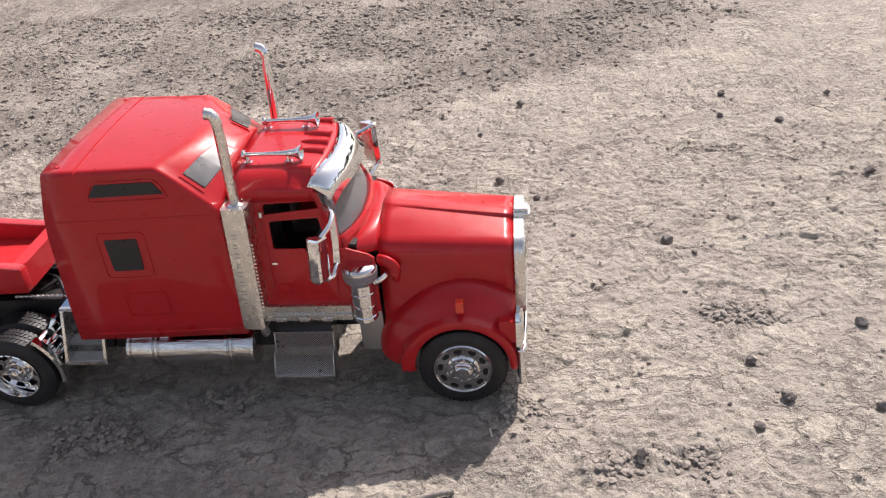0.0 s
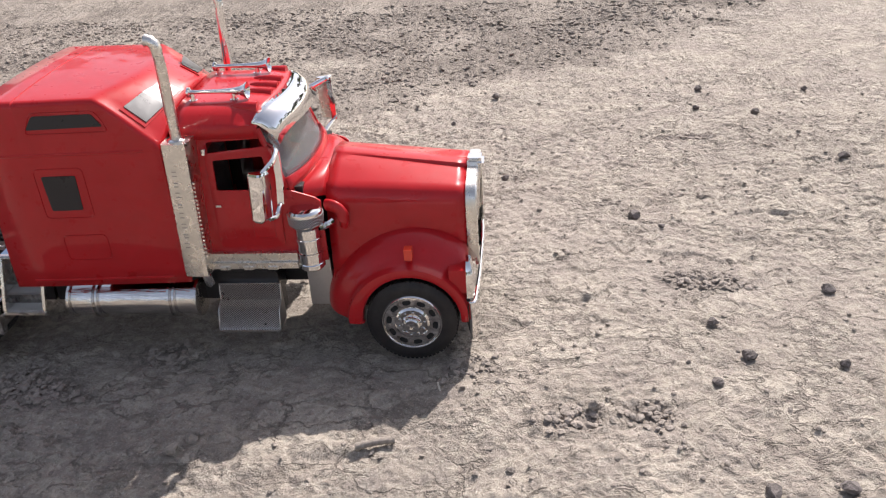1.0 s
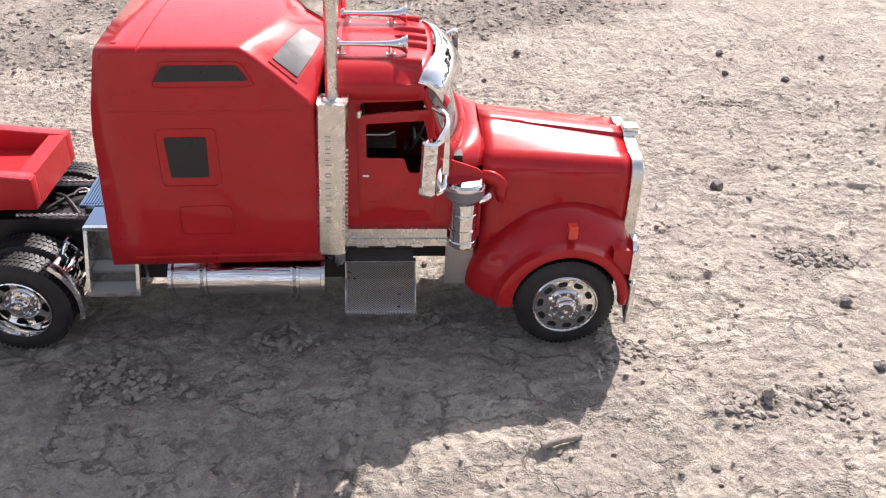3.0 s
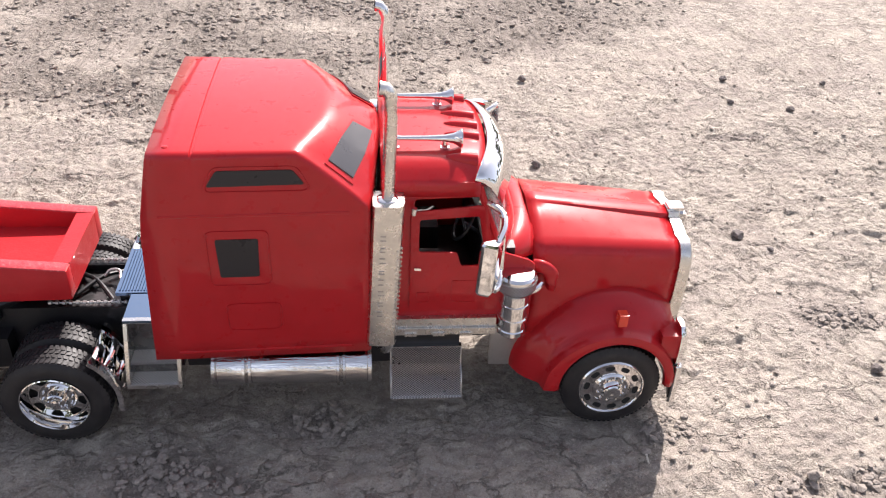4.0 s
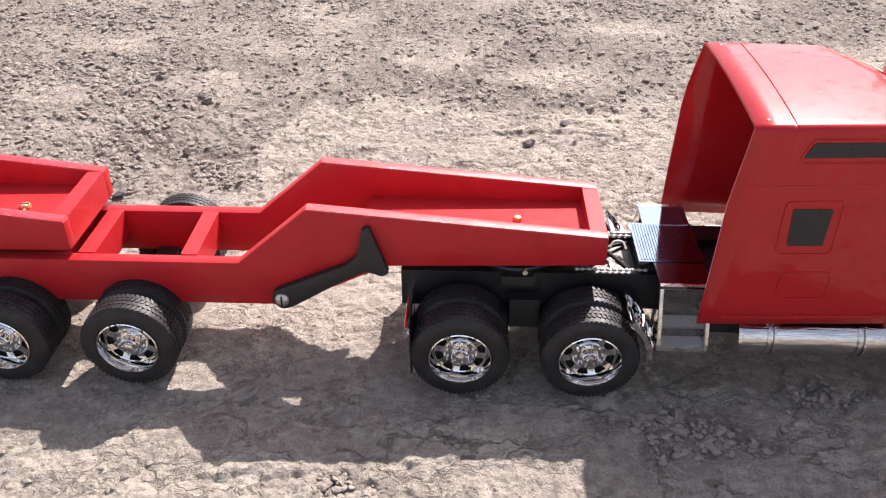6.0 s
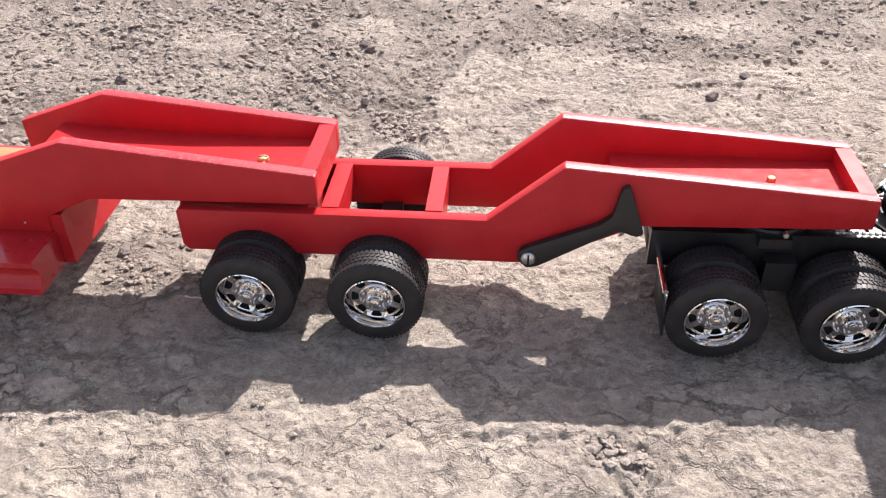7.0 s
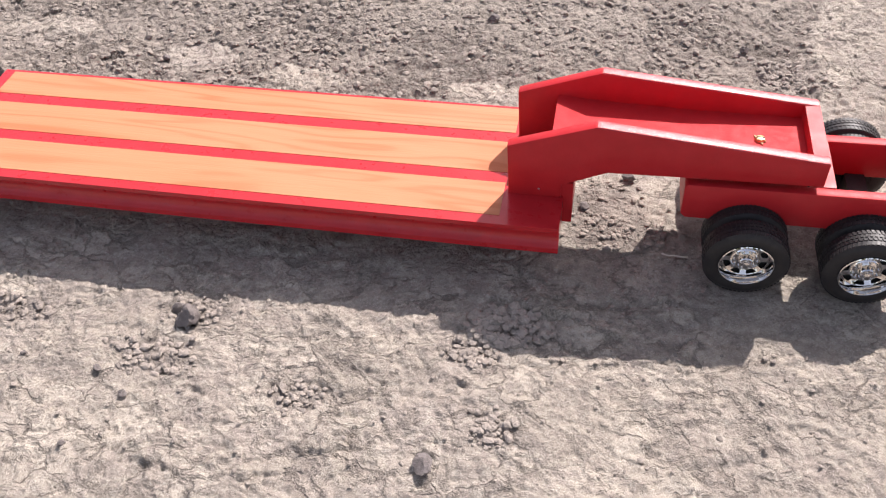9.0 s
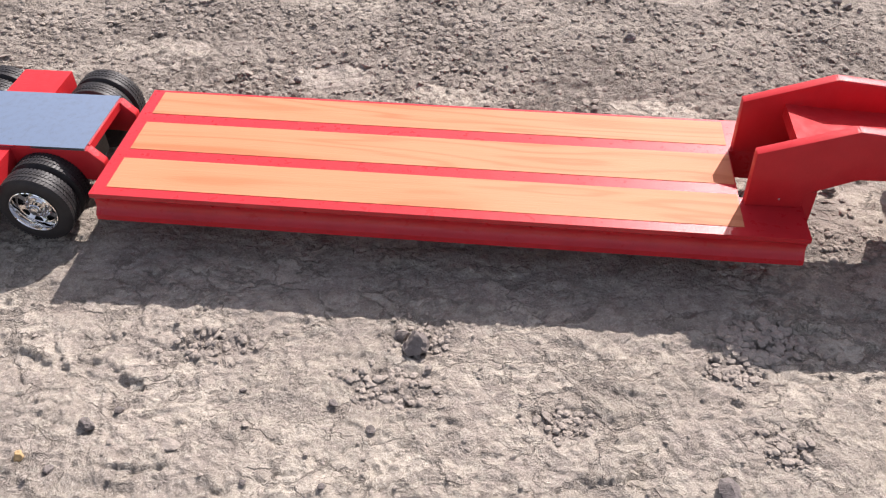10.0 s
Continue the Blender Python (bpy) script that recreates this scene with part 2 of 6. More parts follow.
    clay = n.mix(n.ramp(fine, (0.37, 0.60), (0.46, 0.0)), clay, (0.23, 0.194, 0.168))
    clay = n.mix(n.ramp(grit, (0.35, 0.55), (0.44, 0.0)), clay, (0.22, 0.185, 0.162))
    clay = n.mix(n.ramp(grit, (0.56, 0.0), (0.64, 0.55)), clay, (0.60, 0.548, 0.478))
    crumbs = n.ramp(worn, (0.40, (0.175, 0.149, 0.128)), (0.50, (0.225, 0.193, 0.164)), (0.62, (0.29, 0.251, 0.213)))
    crumbs = n.mix(n.ramp(fine, (0.36, 0.5), (0.46, 0.0)), crumbs, (0.14, 0.117, 0.102))
    crumbs = n.mix(n.ramp(fine, (0.55, 0.0), (0.62, 0.50)), crumbs, (0.36, 0.311, 0.265))
    colour = n.mix(loose, clay, crumbs)
    colour = n.mix(n.maths("MULTIPLY", hollow, 0.75), colour, n.mix(fine, (0.15, 0.127, 0.112), (0.32, 0.278, 0.242)))
    n.set(Base_Color=colour, Roughness=0.95, Specular_IOR_Level=0.2)
    steps = n.maths("ADD", n.maths("MULTIPLY", plates[0], 0.55), n.maths("ADD", n.maths("MULTIPLY", plates[1], 0.42), n.maths("MULTIPLY", plates[2], 0.22)))
    height = n.maths("ADD", n.maths("MULTIPLY", n.mix(0.42, fine, grit), 0.95), n.maths("MULTIPLY", steps, n.ramp(skin, (0.40, 0.9), (0.56, 0.25))))
    height = n.maths("SUBTRACT", n.maths("ADD", height, n.maths("MULTIPLY", n.maths("MULTIPLY", n.ramp(lumps, (0.40, 0.0), (0.60, 1.0)), lumpy), 0.55)), n.maths("MULTIPLY", groove, 0.95))
    n.bump(height, 0.0017, 1.0)
    return n.mat


CLAY = dry_clay()


# ---------------------------------------------------------------- mesh helpers
def part(name, bm, material, parent=None, label="", smooth=35.0, bevel=0.0, segments=2):
    """Links a bmesh as one mesh object, under a thing or a part."""
    if bevel:
        soft = [e for e in bm.edges if len(e.link_faces) == 2 and e.calc_face_angle(0) > radians(25)]
        bmesh.ops.bevel(bm, geom=soft, offset=bevel, segments=segments, profile=0.5, affect="EDGES", clamp_overlap=True)
    bmesh.ops.recalc_face_normals(bm, faces=bm.faces)
    me = bpy.data.meshes.new(name)
    bm.to_mesh(me)
    bm.free()
    if smooth:
        me.polygons.foreach_set("use_smooth", [True] * len(me.polygons))
        me.set_sharp_from_angle(angle=radians(smooth))
    me.materials.append(material)
    ob = new(name, me)
    ob.parent = parent
    return tagged(ob, label)


def share(name, ob, parent, m):
    """Another object on the mesh of ob."""
    twin = new(name, ob.data)
    twin.parent = parent
    twin.matrix_basis = m
    return twin


def box(bm, x0, x1, y0, y1, z0, z1):
    v = [bm.verts.new((x, y, z)) for x in (x0, x1) for y in (y0, y1) for z in (z0, z1)]
    for a, b, c, d in ((0, 1, 3, 2), (4, 6, 7, 5), (0, 4, 5, 1), (2, 3, 7, 6), (0, 2, 6, 4), (1, 5, 7, 3)):
        bm.faces.new((v[a], v[b], v[c], v[d]))
    return v


def loft(bm, rows, around=False, caps=False):
    """Quads between rows of points; around closes each row into a ring."""
    vs = [[bm.verts.new(p) for p in row] for row in rows]
    n = len(rows[0])
    for a, b in zip(vs, vs[1:]):
        for i in range(n if around else n - 1):
            j = (i + 1) % n
            bm.faces.new((a[i], a[j], b[j], b[i]))
    if caps:
        bm.faces.new(vs[0][::-1])
        bm.faces.new(vs[-1])
    return vs


def cylinder(bm, p0, p1, r0, r1=None, n=20):
    p0, p1 = Vector(p0), Vector(p1)
    r1 = r0 if r1 is None else r1
    turn = (p1 - p0).to_track_quat("Z", "Y").to_matrix()
    ring = [(math.cos(2 * math.pi * i / n), math.sin(2 * math.pi * i / n)) for i in range(n)]
    loft(bm, [[p + turn @ Vector((c * r, s * r, 0)) for c, s in ring] for p, r in ((p0, r0), (p1, r1))], True, True)


def lathe(bm, axis0, direction, profile, n=28, caps=True):
    """Turns (distance along, radius) round an axis."""
    turn = Vector(direction).to_track_quat("Z", "Y").to_matrix()
    rows = [[Vector(axis0) + turn @ Vector((r * math.cos(2 * math.pi * i / n), r * math.sin(2 * math.pi * i / n), d)) for i in range(n)]
            for d, r in profile]
    loft(bm, rows, True, caps)


def tube(bm, points, r, n=10, flat=1.0):
    pts = [Vector(p) for p in points]
    rows = []
    for i, p in enumerate(pts):
        way = (pts[min(i + 1, len(pts) - 1)] - pts[max(i - 1, 0)]).normalized()
        turn = way.to_track_quat("Z", "Y").to_matrix()
        rr = r[i] if isinstance(r, (list, tuple)) else r
        rows.append([p + turn @ Vector((rr * math.cos(2 * math.pi * k / n), flat * rr * math.sin(2 * math.pi * k / n), 0)) for k in range(n)])
    loft(bm, rows, True, True)


def arc_path(points, steps=6):
    """A smooth line through the points."""
    pts = [Vector(p) for p in points]
    pts = [2 * pts[0] - pts[1], *pts, 2 * pts[-1] - pts[-2]]
    out = []
    for a, b, c, d in zip(pts, pts[1:], pts[2:], pts[3:]):
        for k in range(steps):
            u = k / steps
            out.append(0.5 * (2 * b + (c - a) * u + (2 * a - 5 * b + 4 * c - d) * u * u + (3 * b - a - 3 * c + d) * u ** 3))
    return [*out, pts[-2]]


def plate(bm, outline, y0, y1, holes=()):
    """A plate in the x-z plane between y0 and y1, with holes through it."""
    edges = []
    for loop in (outline, *holes):
        vs = [bm.verts.new((x, y0, z)) for x, z in loop]
        edges += [bm.edges.new((a, b)) for a, b in zip(vs, vs[1:] + vs[:1])]
    made = bmesh.ops.triangle_fill(bm, use_beauty=True, use_dissolve=False, edges=edges)
    faces = [g for g in made["geom"] if isinstance(g, bmesh.types.BMFace)]
    grown = bmesh.ops.extrude_face_region(bm, geom=faces)
    bmesh.ops.translate(bm, vec=(0, y1 - y0, 0), verts=[g for g in grown["geom"] if isinstance(g, bmesh.types.BMVert)])


def rim_line(bm, outline, y, width, height):
    """A thin raised frame along a closed outline in the x-z plane."""
    c = Vector((sum(p[0] for p in outline) / len(outline), sum(p[1] for p in outline) / len(outline)))
    inner = [c + (Vector(p) - c) * (1 - width / (Vector(p) - c).length) for p in outline]
    rows = []
    for pts, yy in ((outline, y), (outline, y - height), (inner, y - height), (inner, y)):
        rows.append([(p[0], yy, p[1]) for p in pts])
    loft(bm, rows + [rows[0]], True)


def rounded(points, r, steps=4):
    """A closed outline with its corners rounded."""
    out = []
    n = len(points)
    for i in range(n):
        a, b, c = Vector(points[i - 1]), Vector(points[i]), Vector(points[(i + 1) % n])
        p, q = b + (a - b).normalized() * min(r, (a - b).length * 0.45), b + (c - b).normalized() * min(r, (c - b).length * 0.45)
        for k in range(steps + 1):
            u = k / steps
            out.append(tuple(p * (1 - u) ** 2 + 2 * b * u * (1 - u) + q * u * u))
    return out


def thing(name, place, label, category, group="", turn=0.0):
    ob = new(name)
    ob.empty_display_size = 0.01
    ob.matrix_basis = pose(*place, 0, 0, turn)
    return tagged(ob, label, category, group)


# ---------------------------------------------------------------- ground
def grid_axis(low, high, step, far):
    """Even steps between low and high, then ever longer ones out to far."""
    core = list(np.arange(low, high + step / 2, step))
    out, s, p = [], step, high
    while p < far:
        s *= 1.07
        p += s
        out.append(p)
    left, s, p = [], step, low
    while p > -far:
        s *= 1.07
        p -= s
        left.append(p)
    return np.array(left[::-1] + core + out)


class Field:
    """Smooth repeatable noise over the plane."""

    def __init__(self, seed):
        self.table = np.random.RandomState(seed).rand(256, 256)
        self.turn = math.radians(17 + 41 * seed)

    def __call__(self, x, y):
        c, s = math.cos(self.turn), math.sin(self.turn)
        x, y = c * x - s * y, s * x + c * y
        xi, yi = np.floor(x).astype(int), np.floor(y).astype(int)
        u, v = x - xi, y - yi
        u, v = u * u * (3 - 2 * u), v * v * (3 - 2 * v)
        t = self.table
        a, b = t[yi % 256, xi % 256], t[yi % 256, (xi + 1) % 256]
        c, d = t[(yi + 1) % 256, xi % 256], t[(yi + 1) % 256, (xi + 1) % 256]
        return (a * (1 - u) + b * u) * (1 - v) + (c * (1 - u) + d * u) * v - 0.5


F1, F2, F3, F4, F5 = (Field(s) for s in (3, 8, 21, 34, 55))


# where the loose crumbs begin behind the trucks
EDGE_X = (-1.0, -0.30, -0.215, -0.180, 0.050, 0.110, 0.170, 0.250, 0.320, 0.60)
EDGE_Y = (0.46, 0.455, 0.500, 0.615, 0.622, 0.665, 0.720, 0.760, 0.830, 1.10)
# bare clay showing between the crumbs: x, y and half sizes
BARE = ((-0.484, 0.497, 0.030, 0.010), (-0.664, 0.530, 0.030, 0.015), (-0.555, 0.515, 0.022, 0.012), (-0.378, 0.487, 0.026, 0.012), (-0.345, 0.625, 0.022, 0.014),
        (-0.103, 0.691, 0.030, 0.018), (-0.036, 0.664, 0.030, 0.012), (-0.250, 0.660, 0.020, 0.010), (0.020, 0.760, 0.030, 0.015))
# hollows full of crumbs: x, y, half sizes and how many crumbs
HOLLOWS = ((-0.3425, 0.3285, 0.019, 0.012, 300), (-0.3560, 0.3130, 0.012, 0.009, 135), (-0.5619, 0.3085, 0.018, 0.009, 110), (-0.4880, 0.2920, 0.022, 0.009, 100), (-0.4804, 0.3190, 0.014, 0.010, 90),
           (-0.4235, 0.2825, 0.012, 0.008, 70), (-0.3439, 0.2777, 0.012, 0.008, 80), (-0.1201, 0.3085, 0.012, 0.009, 90), (-0.0103, 0.3416, 0.016, 0.014, 130), (0.0411, 0.3622, 0.012, 0.010, 90),
           (0.0013, 0.3369, 0.016, 0.010, 80), (0.2575, 0.4162, 0.022, 0.009, 100), (0.1991, 0.3223, 0.012, 0.008, 65), (0.2250, 0.3250, 0.012, 0.008, 45), (-0.3080, 0.4000, 0.026, 0.020, 80),
           (-0.2900, 0.3860, 0.022, 0.012, 60), (0.1620, 0.3520, 0.010, 0.008, 50), (-0.2130, 0.5200, 0.020, 0.016, 160), (0.2790, 0.5880, 0.018, 0.006, 50))


def gravel_zone(x, y):
    """0 on the bare clay, 1 on the loose crumbs behind the trucks."""
    line = y - np.interp(x, EDGE_X, EDGE_Y) + 0.035 * F1(x * 16 + 3, y * 16) + 0.030 * F2(x * 45, y * 45) + 0.016 * F3(x * 120, y * 120)
    zone = np.clip(line / 0.020 + 0.5, 0, 1) * np.clip(0.8 + 1.2 * F5(x * 26, y * 26), 0.25, 1)
    zone = zone * np.clip((1.35 - np.hypot(x + 0.15, (y - 0.5) * 1.2) + 0.5 * F1(x * 3, y * 3) + 0.3 * F2(x * 9, y * 9)) / 0.35, 0, 1)
    ragged = 1.6 * F2(x * 60, y * 60) + 1.0 * F4(x * 160, y * 160)
    for bx, by, rx, ry in BARE:
        zone = zone * np.clip((((x - bx) / rx) ** 2 + ((y - by) / ry) ** 2 + ragged - 0.75) * 2.2, 0.05, 1)
    return zone


def hollow_zone(x, y):
    """1 in the crumb-filled hollows of the crust."""
    zone = 0.0 * x
    ragged = 1.2 * F3(x * 70, y * 70) + 1.0 * F5(x * 190, y * 190)
    for hx, hy, rx, ry, _ in HOLLOWS:
        zone = np.maximum(zone, np.clip(1.6 - 1.6 * (((x - hx) / rx) ** 2 + ((y - hy) / ry) ** 2 + ragged), 0, 1))
    return zone


def lip(field, width):
    """A sharp edge where the field crosses zero that dies away on both sides."""
    return np.clip(field / width, -1, 1) * np.exp(-np.abs(field) / 0.22)


CELL, WEST, SOUTH, COLUMNS, ROWS = 0.0008, -0.80, 0.18, 1700, 850


def crack_relief():
    """Heights of short jagged cracks with one raised lip, over the clay near the path."""
    rng = np.random.RandomState(77)
    out = np.zeros((ROWS, COLUMNS))
    for count in range(1700):
        large = count < 260
        x, y = rng.uniform(-0.78, 0.50), rng.uniform(0.19, 0.80)
        if rng.rand() > np.clip(0.5 + 1.6 * F3(np.array(x * 9.0), np.array(y * 9.0)), 0.25, 1):
            continue
        way = rng.normal(0, 0.35) + (0.9 if rng.rand() < 0.2 else 0.0)
        steps = int(18 + 34 * rng.rand()) if large else int(6 + 40 * rng.rand() ** 2.2)
        pts = [(x, y)]
        for _ in range(steps):
            way += rng.normal(0, 0.10)
            turn = way + rng.normal(0, 0.65)
            long = rng.uniform(0.0008, 0.0022)
            x, y = x + long * math.cos(turn), y + long * math.sin(turn) * 0.8
            pts.append((x, y))
        pts = np.array(pts)
        high, fade = (0.0018 + 0.0014 * rng.rand(), rng.uniform(0.004, 0.010)) if large else (0.0010 + 0.0026 * rng.rand() ** 2.0, rng.uniform(0.0018, 0.0060))
        lo = np.maximum(((pts.min(0) - 0.024 - (WEST, SOUTH)) / CELL).astype(int), 0)
        hi = np.minimum(((pts.max(0) + 0.024 - (WEST, SOUTH)) / CELL).astype(int), (COLUMNS - 1, ROWS - 1))
        if (hi <= lo).any():
            continue
        gx, gy = np.meshgrid(WEST + CELL * np.arange(lo[0], hi[0]), SOUTH + CELL * np.arange(lo[1], hi[1]))
        best, signed = np.full(gx.shape, 1.0), np.zeros(gx.shape)
        for i, (a, b) in enumerate(zip(pts, pts[1:])):
            d = b - a
            u = np.clip(((gx - a[0]) * d[0] + (gy - a[1]) * d[1]) / (d @ d), 0, 1)
            px, py = gx - a[0] - u * d[0], gy - a[1] - u * d[1]
            dist = np.hypot(px, py)
            near = dist < best
            taper = math.sin(math.pi * (i + 0.5) / steps) ** 0.6
            side = np.sign(d[0] * py - d[1] * px)
            shape = np.where(side > 0, 0.50 * np.exp(-dist / fade), -0.22 * np.exp(-dist / (0.6 * fade))) - 0.25 * np.exp(-(dist / 0.0011) ** 2)
            signed = np.where(near, high * taper * shape, signed)
            best = np.minimum(best, dist)
        out[lo[1]:hi[1], lo[0]:hi[0]] += signed
    return np.clip(out, -0.0005, 0.0022)


CRACKS = crack_relief()


def cracks_at(x, y):
    u, v = np.clip((x - WEST) / CELL, 0, COLUMNS - 1.01), np.clip((y - SOUTH) / CELL, 0, ROWS - 1.01)
    i, j = np.floor(u).astype(int), np.floor(v).astype(int)
    u, v = u - i, v - j
    near = (CRACKS[j, i] * (1 - u) + CRACKS[j, i + 1] * u) * (1 - v)
    return near + (CRACKS[j + 1, i] * (1 - u) + CRACKS[j + 1, i + 1] * u) * v


def ground_height(x, y):
    g = gravel_zone(x, y)
    # worn crust: low steps where flakes of clay have come away
    wx, wy = 1.1 * F2(x * 38, y * 38), 1.1 * F3(x * 38 + 9, y * 38)
    small = F4(x * 60 + wx, y * 88 + wy) + 0.5 * F2(x * 160, y * 190) + 0.25 * F3(x * 370, y * 370)
    torn_small = np.clip(0.15 + 2.6 * F2(x * 33 + 5, y * 33), 0, 1)
    crust = cracks_at(x, y) * (1 - 0.6 * hollow_zone(x, y)) + 0.0009 * torn_small * lip(small, 0.10)
    rough = 0.0009 * F3(x * 85, y * 110) + 0.0010 * F4(x * 200, y * 230) + 0.0010 * F5(x * 480, y * 480)
    # creased bumps: small clods with sharp valleys between them
    rough = rough + 0.0012 * np.abs(F2(x * 90 + 0.5 * F5(x * 200, y * 200), y * 115)) + 0.0011 * np.abs(F4(x * 210, y * 240)) + 0.0009 * np.abs(F1(x * 420, y * 420)) - 0.0005
    loose = 0.0022 * F5(x * 110, y * 110) + 0.0020 * F2(x * 230, y * 230) + 0.0012 * F3(x * 480, y * 480)
    low = 0.005 * F1(x * 4, y * 4 + 7) * np.clip(np.abs(y - 0.40) / 0.08, 0, 1)
    h = hollow_zone(x, y) * np.clip(1 - np.exp(-((y - 0.3935) / 0.05) ** 2), 0.2, 1)
    # layers of crust that end in ragged low steps, gentler under the wheels
    lane = 1 - 0.75 * np.exp(-((y - 0.395) / 0.055) ** 4)
    q = 4.0 * (F1(x * 15 + 0.9 * F4(x * 45, y * 45), y * 21 + 0.9 * F5(x * 45, y * 45)) + 0.45 * F2(x * 48, y * 62) + 0.26 * F3(x * 140, y * 160) + 0.09 * F4(x * 380, y * 400))
    level = np.floor(q)
    step = level + np.clip((q - level - 0.5) / 0.08 + 0.5, 0, 1)
    layered = 0.0011 * (0.40 * q + np.clip(0.50 + 2.4 * F5(x * 15 + 2, y * 15), 0, 1) * (step - q)) * lane * (1 - 0.5 * g)
    rough = rough * (0.4 + 0.6 * lane)
    # a low swelling of the clay before the jeep dolly
    low = low + 0.0042 * np.exp(-((x + 0.122) / 0.078) ** 4) * np.exp(-((y - 0.312) / 0.032) ** 2)
    # the truck's far wheels stand a little higher
    low = low + 0.014 * np.clip(y - 0.357, 0, 0.09) * np.clip((x + 0.13) / 0.04, 0, 1) * np.clip((0.24 - x) / 0.06, 0, 1)
    return low + layered + crust * (1 - 0.7 * g) + rough + loose * np.maximum(g, 0.5 * h) - 0.0010 * h - 0.0010


def make_ground():
    xs, ys = grid_axis(-0.68, 0.38, 0.00078, 300.0), grid_axis(0.245, 0.60, 0.00078, 300.0)
    gx, gy = np.meshgrid(xs, ys)
    near = (np.abs(gx) < 3) & (np.abs(gy) < 3)
    gz = np.where(near, ground_height(gx, gy), 0.0)
    n, m = len(xs), len(ys)
    co = np.stack([gx, gy, gz], -1).reshape(-1, 3)
    i = np.arange(n * m).reshape(m, n)
    quads = np.stack([i[:-1, :-1], i[:-1, 1:], i[1:, 1:], i[1:, :-1]], -1).reshape(-1, 4)
    me = bpy.data.meshes.new("ground")
    me.vertices.add(len(co))
    me.vertices.foreach_set("co", co.ravel())
    me.loops.add(quads.size)
    me.loops.foreach_set("vertex_index", quads.ravel().astype(np.int32))
    me.polygons.add(len(quads))
    me.polygons.foreach_set("loop_start", np.arange(0, quads.size, 4, dtype=np.int32))
    me.update(calc_edges=True)
    me.validate()
    me.polygons.foreach_set("use_smooth", [True] * len(me.polygons))
    for name, zone in (("loose", gravel_zone), ("hollow", hollow_zone)):
        data = me.attributes.new(name, "FLOAT", "POINT").data
        data.foreach_set("value", np.where(near, zone(gx, gy), 0.0).ravel().astype(np.float32))
    me.materials.append(CLAY)
    return tagged(new("ground", me), "dry pale clay ground with cracks and loose crumbs", "ground", kind="structure")


ground = make_ground()


# ---------------------------------------------------------------- wheels
TYRE_R, TYRE_W = 0.0172, 0.0106


def circle(r, n=40, cx=0.0, cz=0.0):
    return [(cx + r * math.cos(2 * math.pi * i / n), cz + r * math.sin(2 * math.pi * i / n)) for i in range(n)]


def tyre_mesh():
    bm = bmesh.new()
    w, r = TYRE_W, TYRE_R
    half = [(0.0014, 0.0102), (0.0005, 0.0109), (0.0, 0.0124), (0.0, 0.0142), (0.0005, 0.0155), (0.0012, r - 0.0006), (0.0020, r - 0.00035)]
    lathe(bm, (0, 0, 0), (0, 1, 0), half + [(w - d, q) for d, q in half[::-1]], 56, caps=False)
    count = 62
    for row, (y, wide) in enumerate(((0.0012, 0.0020), (0.0036, 0.0014), (0.0056, 0.0014), (0.0074, 0.0020))):
        for i in range(count):
            a = 2 * math.pi * (i + 0.5 * (row % 2)) / count
            lean = (0.014, -0.014, 0.014, -0.014)[row]
            for_row = []
            top = r if row in (1, 2) else r - 0.0001
            for rr in (r - 0.0009, top):
                ring = []
                for yy, da in ((y, -0.032 + lean), (y + wide, -0.032 - lean), (y + wide, 0.032 - lean), (y, 0.032 + lean)):
                    ring.append((rr * math.cos(a + da), yy, rr * math.sin(a + da)))
                for_row.append(ring)
            vs = loft(bm, for_row, True)
            bm.faces.new(vs[1])
    return bm


def sector_hole(r0, r1, a, h0, h1):
    pts = [(r0, a - h0), (r0, a + h0), ((r0 + r1) / 2, a + (h0 + h1) / 2), (r1, a + h1), (r1, a), (r1, a - h1), ((r0 + r1) / 2, a - (h0 + h1) / 2)]
    return rounded([(r * math.cos(t), r * math.sin(t)) for r, t in pts], 0.0006, 2)


def nuts(bm, r, count, y, size, high):
    for i in range(count):
        a = 2 * math.pi * (i + 0.5) / count
        x, z = r * math.cos(a), r * math.sin(a)
        cylinder(bm, (x, y, z), (x, y - high, z), size, size * 0.75, 8)


def rear_rim():
    bm = bmesh.new()
    plate(bm, circle(0.0098), 0.0040, 0.0048, [sector_hole(0.0066, 0.0093, 2 * math.pi * i / 8, 0.20, 0.25) for i in range(8)])
    lathe(bm, (0, 0, 0), (0, 1, 0), [(0.0048, 0.0096), (0.0040, 0.0099), (0.0016, 0.0103), (0.0004, 0.0107), (-0.0003, 0.0110), (-0.0001, 0.0114),
                                     (0.0010, 0.0113), (0.0018, 0.0109), (0.0050, 0.0104)], 44, caps=False)
    lathe(bm, (0, 0.0042, 0), (0, -1, 0), [(-0.0004, 0.0063), (0.0004, 0.0061), (0.0008, 0.0056), (0.0008, 0.0041), (0.0009, 0.0036),
                                           (0.0030, 0.0033), (0.0034, 0.0029), (0.0034, 0.0017), (0.0039, 0.0015), (0.0041, 0.0008)], 32)
    nuts(bm, 0.0049, 10, 0.0034, 0.00042, 0.0008)
    nuts(bm, 0.0023, 5, 0.0008, 0.00035, 0.0004)
    return bm


